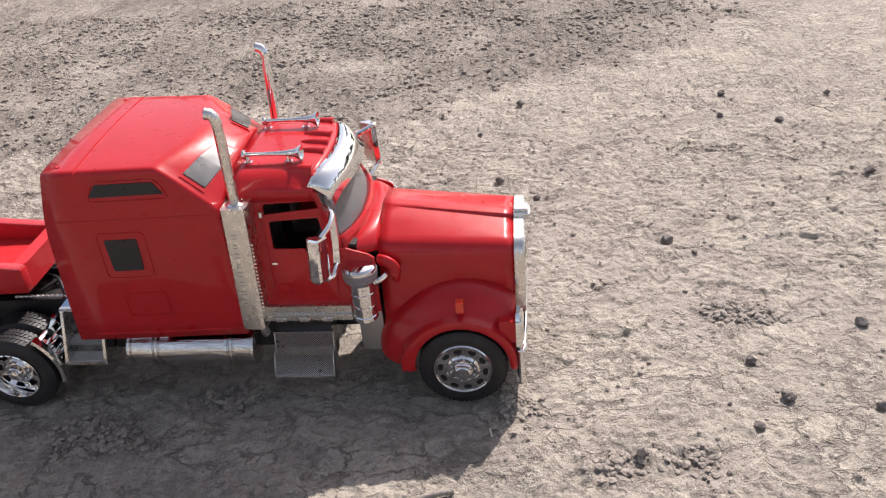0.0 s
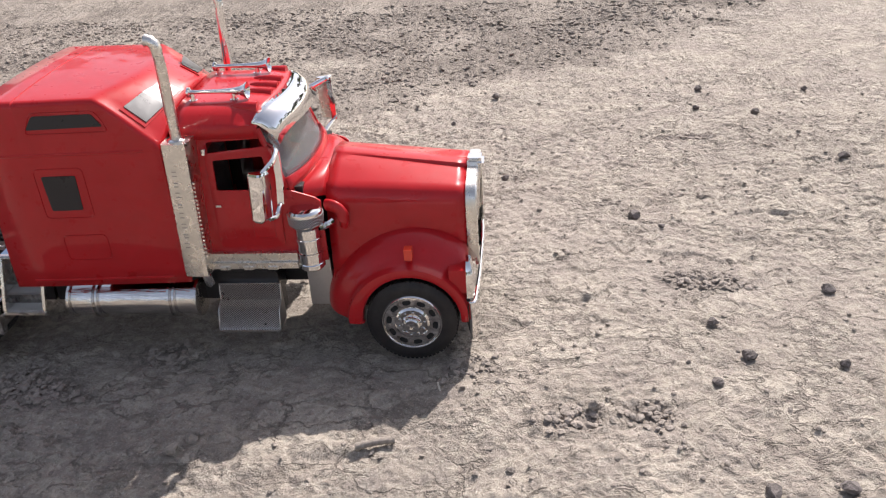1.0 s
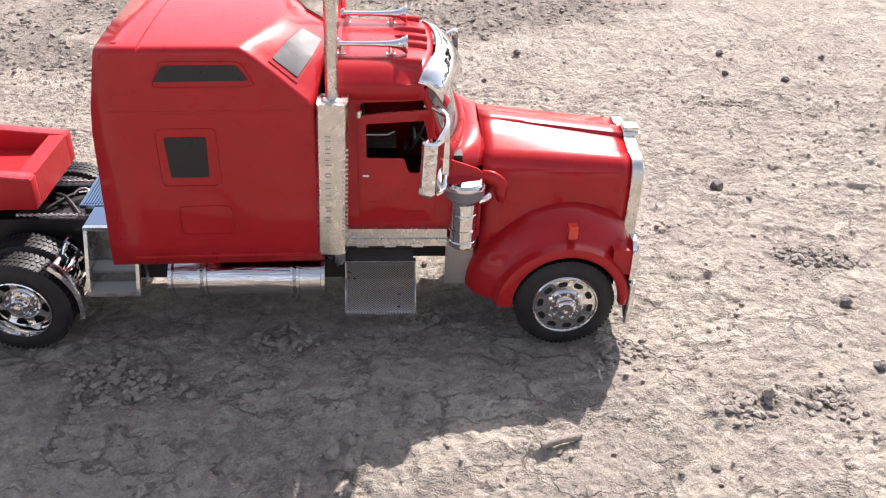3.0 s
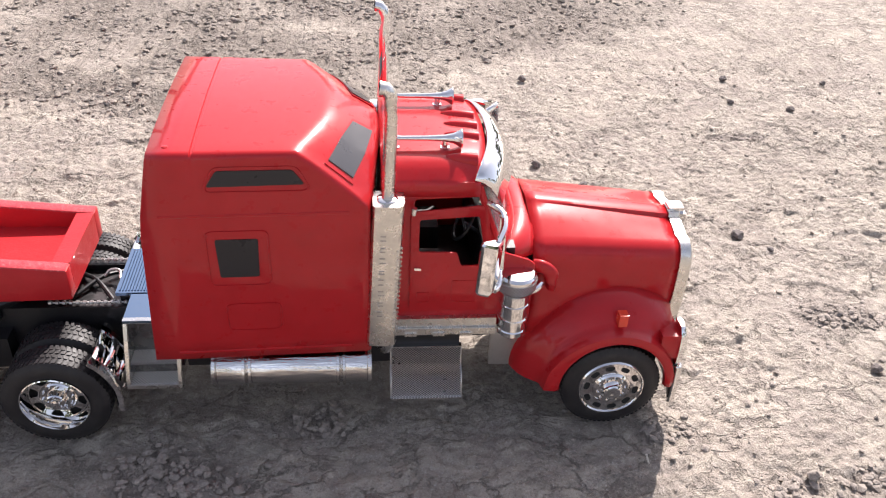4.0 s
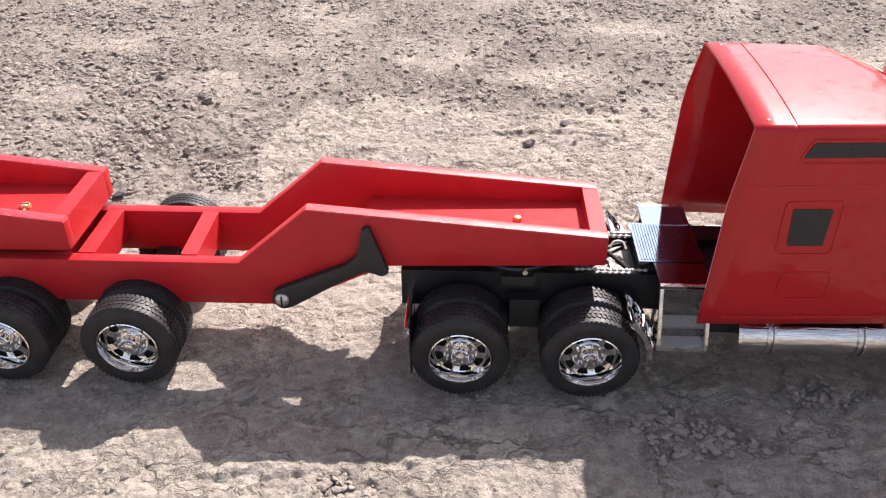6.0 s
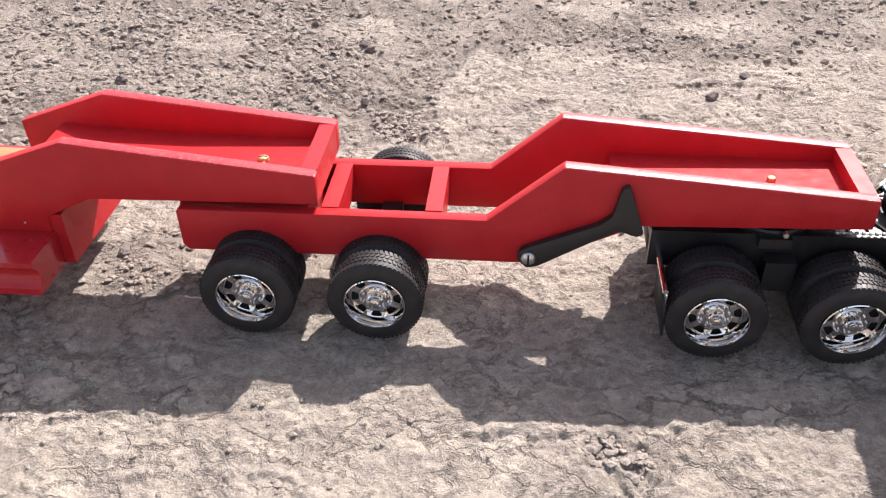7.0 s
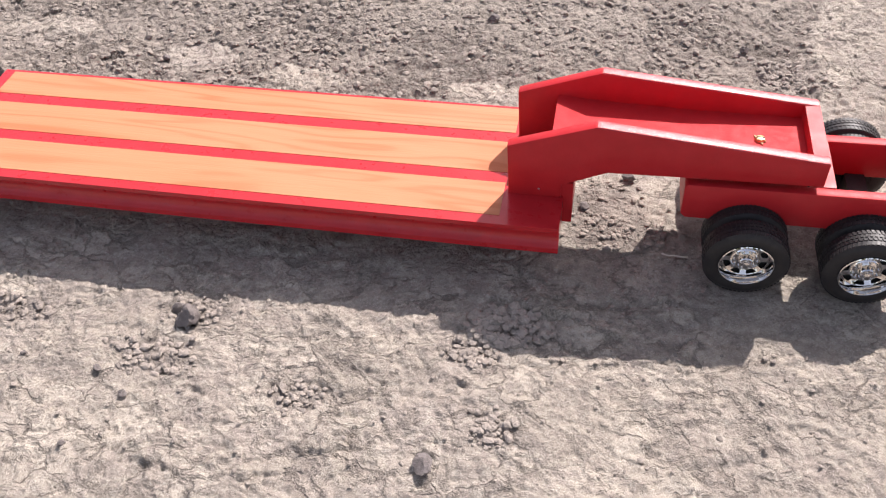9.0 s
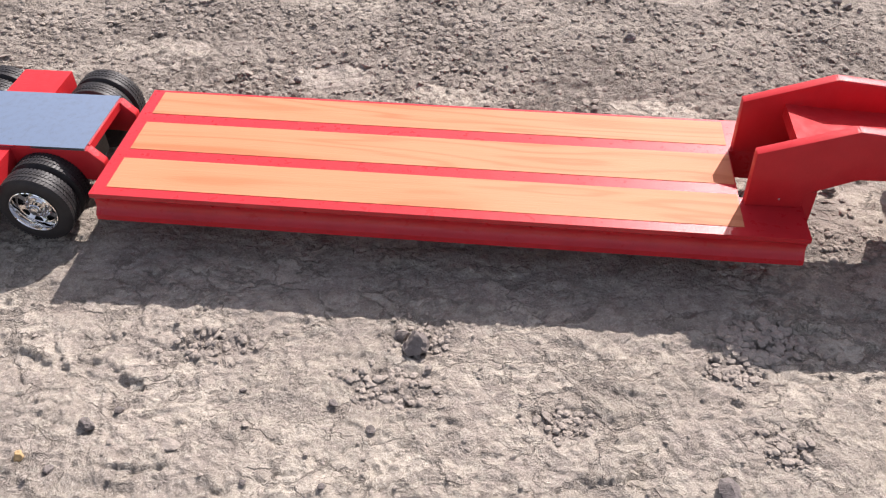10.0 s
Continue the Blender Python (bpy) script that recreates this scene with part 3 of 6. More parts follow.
def front_rim():
    bm = bmesh.new()
    plate(bm, circle(0.0104), 0.0002, 0.0010, [rounded([(0.0086 * math.cos(a) + u * math.cos(a) - v * math.sin(a), 0.0086 * math.sin(a) + u * math.sin(a) + v * math.cos(a))
                                                        for u, v in ((-0.0010, -0.0015), (0.0010, -0.0017), (0.0010, 0.0017), (-0.0010, 0.0015))], 0.0013, 4)
                                                for a in (2 * math.pi * i / 10 for i in range(10))])
    lathe(bm, (0, 0, 0), (0, 1, 0), [(0.0010, 0.0102), (0.0002, 0.0104), (-0.0003, 0.0108), (-0.0003, 0.0111), (0.0003, 0.0115), (0.0016, 0.0112)], 44, caps=False)
    lathe(bm, (0, 0.0002, 0), (0, -1, 0), [(-0.0004, 0.0066), (0.0004, 0.0064), (0.0009, 0.0058), (0.0009, 0.0038), (0.0012, 0.0035),
                                           (0.0026, 0.0031), (0.0030, 0.0026), (0.0031, 0.0012), (0.0029, 0.0006)], 32)
    nuts(bm, 0.0048, 10, -0.0006, 0.0005, 0.0007)
    return bm


def drum():
    bm = bmesh.new()
    lathe(bm, (0, 0, 0), (0, 1, 0), [(0.0056, 0.0097), (0.0060, 0.0106), (TYRE_W - 0.0006, 0.0109)], 28)
    return bm


def disc_only():
    bm = bmesh.new()
    lathe(bm, (0, 0, 0), (0, 1, 0), [(0.0006, 0.0100), (0.0010, 0.0108), (TYRE_W - 0.0006, 0.0109)], 28)
    return bm


def rear_rim_fitted():
    bm = rear_rim()
    bmesh.ops.scale(bm, vec=(0.955, 1.0, 0.955), verts=bm.verts)
    return bm


WHEEL_KIT = {}


def wheel(parent, x, y, z, side, kind, roll=0.0):
    """One wheel whose outer face lies at y; side -1 looks to -y. kind: front, rear (dished chrome) or inner (plain)."""
    m = pose(x, y, z, 0, 0, 0 if side < 0 else 180) @ pose(0, 0, 0, 0, roll, 0)
    if kind not in WHEEL_KIT:
        hub = part("wheel", drum() if kind == "rear" else disc_only(), HOLE_BLACK, parent)
        if "tyre" in WHEEL_KIT:
            tyre = share("tyre", WHEEL_KIT["tyre"], hub, Matrix())
        else:
            tyre = WHEEL_KIT["tyre"] = part("tyre", tyre_mesh(), RUBBER, hub, smooth=30)
        rim = None if kind == "inner" else part("rim", rear_rim_fitted() if kind == "rear" else front_rim(), CHROME, hub, smooth=30)
        WHEEL_KIT[kind] = (hub, tyre, rim)
        hub.matrix_basis = m
        for ob, label in ((tyre, "black rubber tyre with block tread"), (rim, "bright chrome rim")):
            if ob:
                tagged(ob, label)
        return hub
    hub0, tyre0, rim0 = WHEEL_KIT[kind]
    hub = share("wheel", hub0, parent, m)
    tagged(share("tyre", tyre0, hub, Matrix()), "black rubber tyre with block tread")
    if rim0:
        tagged(share("rim", rim0, hub, Matrix()), "bright chrome rim")
    return hub


def dual_axle(parent, x, z, half, rolls=(0, 0), far=0.0):
    for side, turn, reach in ((-1, rolls[0], half), (1, rolls[1], half + far)):
        wheel(parent, x, side * reach, z, side, "rear", turn)
        wheel(parent, x, side * (reach - TYRE_W - 0.0013), z, side, "inner", turn + 17)
    bm = bmesh.new()
    cylinder(bm, (x, -half + 0.006, z), (x, half - 0.006, z), 0.0024, n=12)
    part("axle", bm, BLACK_PAINT, parent)


# ---------------------------------------------------------------- tractor truck
truck = thing("toy_truck", (0, 0.3935, 0), "glossy red model semi truck with tall sleeper and chrome trim", "model truck")
truck.matrix_basis = pose(0, 0.3935, 0.0005, 0.8, 0, 0)
SL_REAR, SL_FRONT, SL_BOTTOM, SL_TOP = -0.0072, 0.0592, 0.0345, 0.1058


def sleeper_half(x, z):
    """Half the sleeper's width at a place on its side."""
    w = 0.0372 - 0.0024 * max(0.0, (x - 0.0) / 0.06)
    return w - 0.0022 * max(0.0, (z - 0.088) / 0.018) ** 1.4 - 0.0006 * max(0.0, (0.05 - z) / 0.02)


def sleeper_roof(x, v):
    """Height of the roof at x; v runs from -1 to 1 across it."""
    bend = 0.0385 + 0.0085 * (1 - v * v)
    end = 0.0888 + 0.0105 * (1 - v * v)
    top = SL_TOP + 0.0012 * (1 - v * v)
    if x <= bend - 0.002:
        return top
    u = (x - bend) / (SL_FRONT - bend)
    z = top + (end - top) * max(u, 0.0) ** 1.15
    return min(z, top)


def sleeper_rear(z):
    return -0.0013 - 0.0040 * min(max((SL_TOP - z) / 0.022, 0), 1) - 0.0022 * min(max((0.085 - z) / 0.05, 0), 1)


def front_bulge(x, y):
    """How far the sloping roof swells forward in its middle."""
    return 0.0030 * max(0.0, (x - 0.044) / 0.0152) * max(0.0, 1 - (y / 0.034) ** 2)


def sleeper_section(x):
    """Points of the shell over the body at x, from one side to the other."""
    edge = sleeper_roof(x, 1.0)
    r = 0.0022
    pts = []
    for k in range(10):
        z = SL_BOTTOM + (edge - r - SL_BOTTOM) * k / 9
        pts.append((-sleeper_half(x, z), z))
    w = sleeper_half(x, edge - r)
    for k in range(1, 5):
        a = math.pi / 2 * k / 5
        pts.append((-w + r * (1 - math.cos(a)), edge - r + r * math.sin(a)))
    for k in range(21):
        v = -1 + 2 * k / 20
        pts.append((v * (w - r), sleeper_roof(x, v)))
    n = 14
    pts += [(-y, z) for y, z in pts[:n][::-1]]
    return pts


def make_sleeper():
    bm = bmesh.new()
    xs = [0.0, 0.006, 0.0101, 0.0103, 0.0109, 0.0111, 0.016, 0.022, 0.030, 0.034, 0.0365, 0.0385, 0.0405, 0.0425, 0.0445, 0.0465, 0.049, 0.0515, 0.054, 0.0565, 0.0582]
    rows = []
    rear = [(sleeper_rear(z), y, z) for y, z in sleeper_section(0.0)]
    rows.append(rear)
    for x in xs[1:]:
        dip = 0.00035 if x in (0.0103, 0.0109) else 0.0
        rows.append([(x + (front_bulge(x, y) if z > 0.087 else 0), y, z - (dip if z > 0.1 else 0)) for y, z in sleeper_section(x)])
    rows.append([(SL_FRONT + (front_bulge(SL_FRONT, y) if z > 0.087 else 0), y * 0.985, SL_BOTTOM + (z - SL_BOTTOM) * 0.985) for y, z in sleeper_section(SL_FRONT)])
    loft(bm, rows)
    body = part("sleeper_body", bm, BODY_RED, truck, smooth=28)
    solid = body.modifiers.new("wall", "SOLIDIFY")
    solid.thickness, solid.offset = 0.0011, -1.0
    # front and recessed back panels
    for name, x, inset in (("front_panel", SL_FRONT - 0.0012, 0.985), ("back_panel", 0.024, 0.97)):
        bm = bmesh.new()
        sec = sleeper_section(SL_FRONT if name == "front_panel" else 0.024)
        ring = [(y * inset, SL_BOTTOM + (z - SL_BOTTOM) * inset) for y, z in sec]
        a = [bm.verts.new((x, y, z)) for y, z in ring]
        b = [bm.verts.new((x - 0.001, y, z)) for y, z in ring]
        bm.faces.new(a)
        bm.faces.new(b[::-1])
        for i in range(len(a)):
            j = (i + 1) % len(a)
            bm.faces.new((a[i], b[i], b[j], a[j]))
        part(name, bm, BODY_RED, truck, smooth=30)

    def on_side(side, outline, out, name, material, label=""):
        """A thin panel that follows the sleeper's side."""
        bm = bmesh.new()
        rows = []
        for lift in (-0.0006, out):
            rows.append([(x, side * (sleeper_half(x, z) + lift), z) for x, z in outline])
        vs = loft(bm, rows, True)
        bm.faces.new(vs[1])
        return part(name, bm, material, body, label, smooth=20)

    for side in (-1, 1):
        on_side(side, rounded([(0.0138, 0.0962), (0.0168, 0.1008), (0.0375, 0.1008), (0.0408, 0.0965)], 0.0008), 0.00025, "side_window", DARK_WINDOW, "long dark upper window")
        on_side(side, rounded([(0.0152, 0.0660), (0.0146, 0.0792), (0.0268, 0.0792), (0.0264, 0.0660)], 0.0007), 0.00025, "side_window", DARK_WINDOW, "small square dark window")
        for outline in ([(0.0118, 0.0625), (0.0118, 0.0822), (0.0300, 0.0822), (0.0300, 0.0625)],
                        [(0.0155, 0.0455), (0.0155, 0.0560), (0.0322, 0.0560), (0.0322, 0.0455)],
                        [(0.0122, 0.0945), (0.0156, 0.1020), (0.0390, 0.1020), (0.0430, 0.0945)]):
            bm = bmesh.new()
            line = rounded(outline, 0.0022)
            c = Vector((sum(p[0] for p in line) / len(line), sum(p[1] for p in line) / len(line)))
            rows = []
            for scale, lift in ((1.0, -0.0003), (0.985, 0.00030), (0.945, 0.00030), (0.925, -0.0003)):
                pts = [c + (Vector(p) - c) * scale for p in line]
                rows.append([(p.x, side * (sleeper_half(p.x, p.y) + lift), p.y) for p in pts])
            loft(bm, rows, True)
            part("panel_ridge", bm, BODY_RED, body)
        for z in (0.0872, 0.0372):
            bm = bmesh.new()
            rows = []
            for k in range(13):
                x = 0.0 + 0.053 * k / 12
                w = sleeper_half(x, z)
                rows.append([(x, side * (w - 0.0003), z - 0.0007), (x, side * (w + 0.0002), z - 0.0003), (x, side * (w + 0.0002), z + 0.0003), (x, side * (w - 0.0003), z + 0.0007)])
            loft(bm, rows)
            part("body_line", bm, BODY_RED, body)
        # dark front pane on the sloping part of the roof
        corners = ((0.0470, 0.93), (0.0536, 0.93), (0.0560, 0.62), (0.0573, 0.30), (0.0524, 0.31), (0.0498, 0.62))
        line = rounded(corners, 0.0012, 3)
        for name, grow, lift, mat in (("roof_window_frame", 1.16, 0.0004, BODY_RED), ("roof_window", 1.0, 0.0006, ROOF_WINDOW)):
            bm = bmesh.new()
            cx, cv = 0.0526, 0.62
            rows = []
            for up in (-0.001, lift):
                ring = []
                for x, v in line:
                    x, v = cx + (x - cx) * grow, min(cv + (v - cv) * grow, 0.985)
                    w = sleeper_half(x, sleeper_roof(x, 1.0)) - 0.0022
                    ring.append((x + front_bulge(x, v * w) + up * 0.4, side * v * w, sleeper_roof(x, v) + up))
                rows.append(ring)
            vs = loft(bm, rows, True)
            mid = bm.verts.new((sum(v.co.x for v in vs[1]) / len(vs[1]), sum(v.co.y for v in vs[1]) / len(vs[1]), 0))
            mid.co.z = sleeper_roof(mid.co.x - front_bulge(mid.co.x, mid.co.y), abs(mid.co.y) / 0.0315) + lift
            for i in range(len(vs[1])):
                bm.faces.new((vs[1][i], vs[1][(i + 1) % len(vs[1])], mid))
            part(name, bm, mat, body, "dark tinted roof window" if mat == ROOF_WINDOW else "")
        bm = bmesh.new()
        lathe(bm, (0.0032, side * 0.0308, SL_TOP - 0.0001), (0, 0, 1), [(0, 0.0009), (0.0004, 0.0008), (0.0005, 0.0004)], 12)
        part("roof_screw", bm, BODY_RED, body)


make_sleeper()


def cab_half(z):
    return 0.0290 - 0.0022 * max(0.0, (z - 0.068) / 0.022) ** 1.3


CAB_REAR = 0.0622


def cab_roof(x, y):
    u = min(max((x - 0.080) / 0.013, 0), 1)
    return 0.0982 - 0.0046 * (abs(y) / 0.0265) ** 7 - 0.0018 * u * u


def make_cab():
    side_line = [(CAB_REAR, 0.0400), (CAB_REAR, 0.0930), (0.0895, 0.0915), (0.0935, 0.0860), (0.0985, 0.0690), (0.1085, 0.0655), (0.1104, 0.0640), (0.1104, 0.0400)]
    opening = rounded([(0.0722, 0.0560), (0.0722, 0.0866), (0.0925, 0.0874), (0.0944, 0.0700), (0.0944, 0.0560)], 0.0012)
    hole = rounded([(0.0738, 0.0692), (0.0738, 0.0802), (0.0918, 0.0814), (0.0938, 0.0700), (0.0925, 0.0640), (0.0870, 0.0640), (0.0855, 0.0690)], 0.0008)
    body = None
    for side in (-1, 1):
        bm = bmesh.new()
        plate(bm, side_line, side * 0.0290, side * 0.0280, [opening])
        for v in bm.verts:
            v.co.y *= cab_half(v.co.z) / 0.0290
        ob = part("cab_side" if side > 0 else "cab_body", bm, BODY_RED, truck, bevel=0.0002)
        body = ob if side < 0 else body
        # door skin, a little proud, with its own frame round the window
        bm = bmesh.new()
        door_line = rounded([(0.0712, 0.0465), (0.0712, 0.0828), (0.0944, 0.0850), (0.0960, 0.0700), (0.0954, 0.0465)], 0.0020)
        plate(bm, door_line, side * 0.0296, side * 0.0289, [hole])
        for v in bm.verts:
            v.co.y *= cab_half(v.co.z) / 0.0290
        door = part("door", bm, BODY_RED, truck, bevel=0.00025)
        if side > 0:
            # opaque dark plate added on the far side only, to keep the cab dark
            bm = bmesh.new()
            plate(bm, hole, 0.0279, 0.0274)
            part("door_pane", bm, DARK_WINDOW, door, "dark plate added across the far door window")
        bm = bmesh.new()
        for outline in ([(0.0735, 0.0500), (0.0735, 0.0540), (0.0775, 0.0540), (0.0775, 0.0500)], [(0.0845, 0.0500), (0.0845, 0.0585), (0.0925, 0.0585), (0.0925, 0.0500)]):
            rim_line(bm, rounded(outline, 0.0004, 2), side * 0.0295, 0.0003, -side * 0.0003 * -1 if side > 0 else 0.0003)
        part("door_ridge", bm, BODY_RED, door)
        bm = bmesh.new()
        cylinder(bm, (0.0718, side * 0.0300, 0.0832), (0.0720, side * 0.0300, 0.0854), 0.0008, 0.0009, 12)
        part("hinge_peg", bm, CHROME, truck)
        bm = bmesh.new()
        box(bm, 0.0725, 0.0745, side * 0.0294, side * 0.0304, 0.0630, 0.0638)
        part("door_handle", bm, CHROME, door, bevel=0.0002)
        bm = bmesh.new()
        box(bm, 0.0640, 0.0995, side * 0.0285, side * 0.0308, 0.0408, 0.0442)
        box(bm, 0.0640, 0.0995, side * 0.0285, side * 0.0316, 0.0382, 0.0407)
        for k in range(3):
            box(bm, 0.0700 + 0.0090 * k, 0.0738 + 0.0090 * k, side * 0.0312, side * 0.0321, 0.0380, 0.0392)
        part("door_sill", bm, DULL_CHROME, truck, "dulled chrome sill strip", bevel=0.0003)
    # roof with a swelling crown and rounded shoulders
    bm = bmesh.new()
    rows = []
    for x in (CAB_REAR, 0.066, 0.070, 0.074, 0.078, 0.081, 0.084, 0.087, 0.0895, 0.0915):
        row = []
        for k in range(29):
            y = -0.0268 + 0.0536 * k / 28
            row.append((x + 0.0035 * (1 - (y / 0.0268) ** 2) * (x > 0.085), y, cab_roof(x, y)))
        row = [(x, -0.0280, 0.0880), (x, -0.0279, 0.0912), (x, -0.0275, 0.0926)] + row + [(x, 0.0275, 0.0926), (x, 0.0279, 0.0912), (x, 0.0280, 0.0880)]
        rows.append(row)
    loft(bm, rows)
    roof = part("cab_roof", bm, BODY_RED, truck, smooth=40)
    solid = roof.modifiers.new("wall", "SOLIDIFY")
    solid.thickness, solid.offset = 0.0008, -1.0
    # five clearance lamps moulded as ribs on the front of the roof
    for y in (-0.0206, -0.0073, 0.0, 0.0073, 0.0206):
        bm = bmesh.new()
        x0, x1 = 0.0815 + 0.001 * (1 - abs(y) / 0.02), 0.0895 + 0.0035 * (1 - (y / 0.0268) ** 2)
        rows = []
        for k in range(6):
            u = k / 5
            x = x0 + (x1 - x0) * u
            z = cab_roof(x, y)
            r = 0.0004 + 0.0020 * u ** 0.7
            rows.append([(x, y + r * 1.05 * math.cos(a), z - 0.0006 + (r + 0.0006) * math.sin(a)) for a in (math.pi * j / 8 for j in range(9))])
        vs = loft(bm, rows)
        bm.faces.new(vs[-1])
        part("clearance_lamp", bm, BODY_RED, roof, smooth=40)
    # rear cab wall, floor and firewall close the shell
    bm = bmesh.new()
    box(bm, CAB_REAR, CAB_REAR + 0.001, -0.0278, 0.0278, 0.0402, 0.0905)
    part("rear_wall", bm, BODY_RED, truck)
    bm = bmesh.new()
    box(bm, CAB_REAR + 0.001, 0.1080, -0.0279, 0.0279, 0.0405, 0.0420)
    box(bm, 0.1040, 0.1080, -0.0279, 0.0279, 0.0420, 0.0640)
    part("cab_floor", bm, BLACK_PLASTIC, truck)
    # cowl between windscreen and bonnet
    bm = bmesh.new()
    rows = []
    for u in (0, 0.15, 0.35, 0.6, 0.85, 1.0):
        row = []
        for k in range(25):
            v = -1 + 2 * k / 24
            w = 0.0293 - 0.0072 * u ** 2.2
            row.append((0.0975 + 0.0065 * (1 - v * v) * (1 - u) + 0.0140 * u, v * w, 0.0698 + 0.0014 * math.sin(u * 2.6) - (0.0020 + 0.0022 * u) * abs(v) ** 2.5 - 0.0030 * abs(v) ** 10))
        rows.append(row)
    loft(bm, rows)
    cowl = part("cowl", bm, BODY_RED, truck, smooth=40)
    solid = cowl.modifiers.new("wall", "SOLIDIFY")
    solid.thickness, solid.offset = 0.0010, -1.0
    # curved windscreen
    bm = bmesh.new()
    rows = []
    for u in (0, 0.25, 0.5, 0.75, 1.0):
        row = []
        for k in range(21):
            v = -1 + 2 * k / 20
            bow = 0.0062 * (1 - abs(v) ** 2.4)
            row.append((0.0915 + 0.0075 * u + bow, v * (0.0262 + 0.0014 * u), 0.0905 - 0.0212 * u))
        rows.append(row)
    loft(bm, rows)
    surround = bmesh.new()
    rows = []
    for k in range(25):
        v = -1 + 2 * k / 24
        bow = 0.0062 * (1 - abs(v) ** 2.4)
        edge = 0.0020 * abs(v) ** 2.5 + 0.0030 * abs(v) ** 10
        rows.append([(0.0974 + bow, v * 0.0272, 0.0722), (0.0990 + bow, v * 0.0281, 0.0727), (0.1000 + bow, v * 0.0288, 0.0716 - 0.3 * edge), (0.1006 + 0.0062 * (1 - v * v), v * 0.0292, 0.0700 - edge)])
    loft(surround, rows)
    lip_ring = part("windscreen_surround", surround, BODY_RED, truck, smooth=60)
    solid = lip_ring.modifiers.new("wall", "SOLIDIFY")
    solid.thickness, solid.offset = 0.0006, -1.0
    pane = part("windscreen", bm, GLASS, truck, "clear curved plastic windscreen", smooth=60)
    solid = pane.modifiers.new("wall", "SOLIDIFY")
    solid.thickness, solid.offset = 0.0006, -1.0
    for side in (-1, 1):
        bm = bmesh.new()
        tube(bm, [(0.0912, side * 0.0266, 0.0910), (0.0950, side * 0.0274, 0.0800), (0.0988, side * 0.0280, 0.0692)], 0.0011, 8)
        part("pillar", bm, BODY_RED, truck)
    # chrome drop visor
    bm = bmesh.new()
    rows = []
    for u in (0.0, 0.3, 0.6, 1.0):
        row = []
        for k in range(25):
            v = -1 + 2 * k / 24
            bow = 0.0062 * (1 - abs(v) ** 2.2)
            top = cab_roof(0.0900, 0.0262 * v) + 0.0004
            row.append((0.0897 + bow + 0.0088 * u, v * (0.0274 - 0.0004 * u), top - 0.0010 * u - 0.0066 * u ** 2.4 - 0.0008 * u * abs(v)))
        rows.append(row)
    loft(bm, rows)
    visor = part("sun_visor", bm, CHROME, truck, "curved chrome drop visor", smooth=60)
    solid = visor.modifiers.new("wall", "SOLIDIFY")
    solid.thickness, solid.offset = 0.0007, -1.0
    # black interior: seats, dash, wheel
    for y in (-0.015, 0.012):
        bm = bmesh.new()
        box(bm, 0.0680, 0.0830, y - 0.007, y + 0.007, 0.0420, 0.0560)
        box(bm, 0.0670, 0.0715, y - 0.007, y + 0.007, 0.0560, 0.0790)
        part("seat", bm, BLACK_PLASTIC, truck, bevel=0.0012)
    bm = bmesh.new()
    box(bm, 0.0940, 0.1040, -0.0270, 0.0270, 0.0500, 0.0690)
    part("dashboard", bm, BLACK_PLASTIC, truck, bevel=0.0012)
    bm = bmesh.new()
    ring = [(0.0890 + 0.0030 * math.sin(a), -0.014 + 0.0058 * math.cos(a), 0.0700 + 0.0050 * math.sin(a)) for a in (2 * math.pi * k / 24 for k in range(25))]
    tube(bm, ring, 0.0006, 8)
    cylinder(bm, (0.0890, -0.014, 0.0700), (0.0960, -0.014, 0.0650), 0.0007, n=8)
    cylinder(bm, (0.0890, -0.0195, 0.0700), (0.0890, -0.0085, 0.0700), 0.0005, n=8)
    part("steering_wheel", bm, BLACK_PLASTIC, truck)


make_cab()


def horn(y):
    bm = bmesh.new()
    z = cab_roof(0.075, y) + 0.0030
    lathe(bm, (0.0645, y, z), (1, 0, 0), [(0, 0.0010), (0.0004, 0.0017), (0.0012, 0.0018), (0.0016, 0.0009), (0.004, 0.0007), (0.012, 0.0008), (0.0170, 0.0011), (0.0195, 0.0016),
                                          (0.0210, 0.0024), (0.0217, 0.0029), (0.0221, 0.0029), (0.0218, 0.0024), (0.0205, 0.0015)], 20)
    for x in (0.0665, 0.0815):
        cylinder(bm, (x, y, z), (x, y, z - 0.0042), 0.0007, 0.0011, 10)
        box(bm, x - 0.0014, x + 0.0014, y - 0.0009, y + 0.0009, z - 0.0036, z - 0.0028)
    part("air_horn", bm, CHROME, truck, "chrome trumpet air horn")


horn(-0.0158)
horn(0.0140)


# ---- bonnet, fenders, grille and bumper
HUB_X, HUB_Z = 0.1403, 0.0172


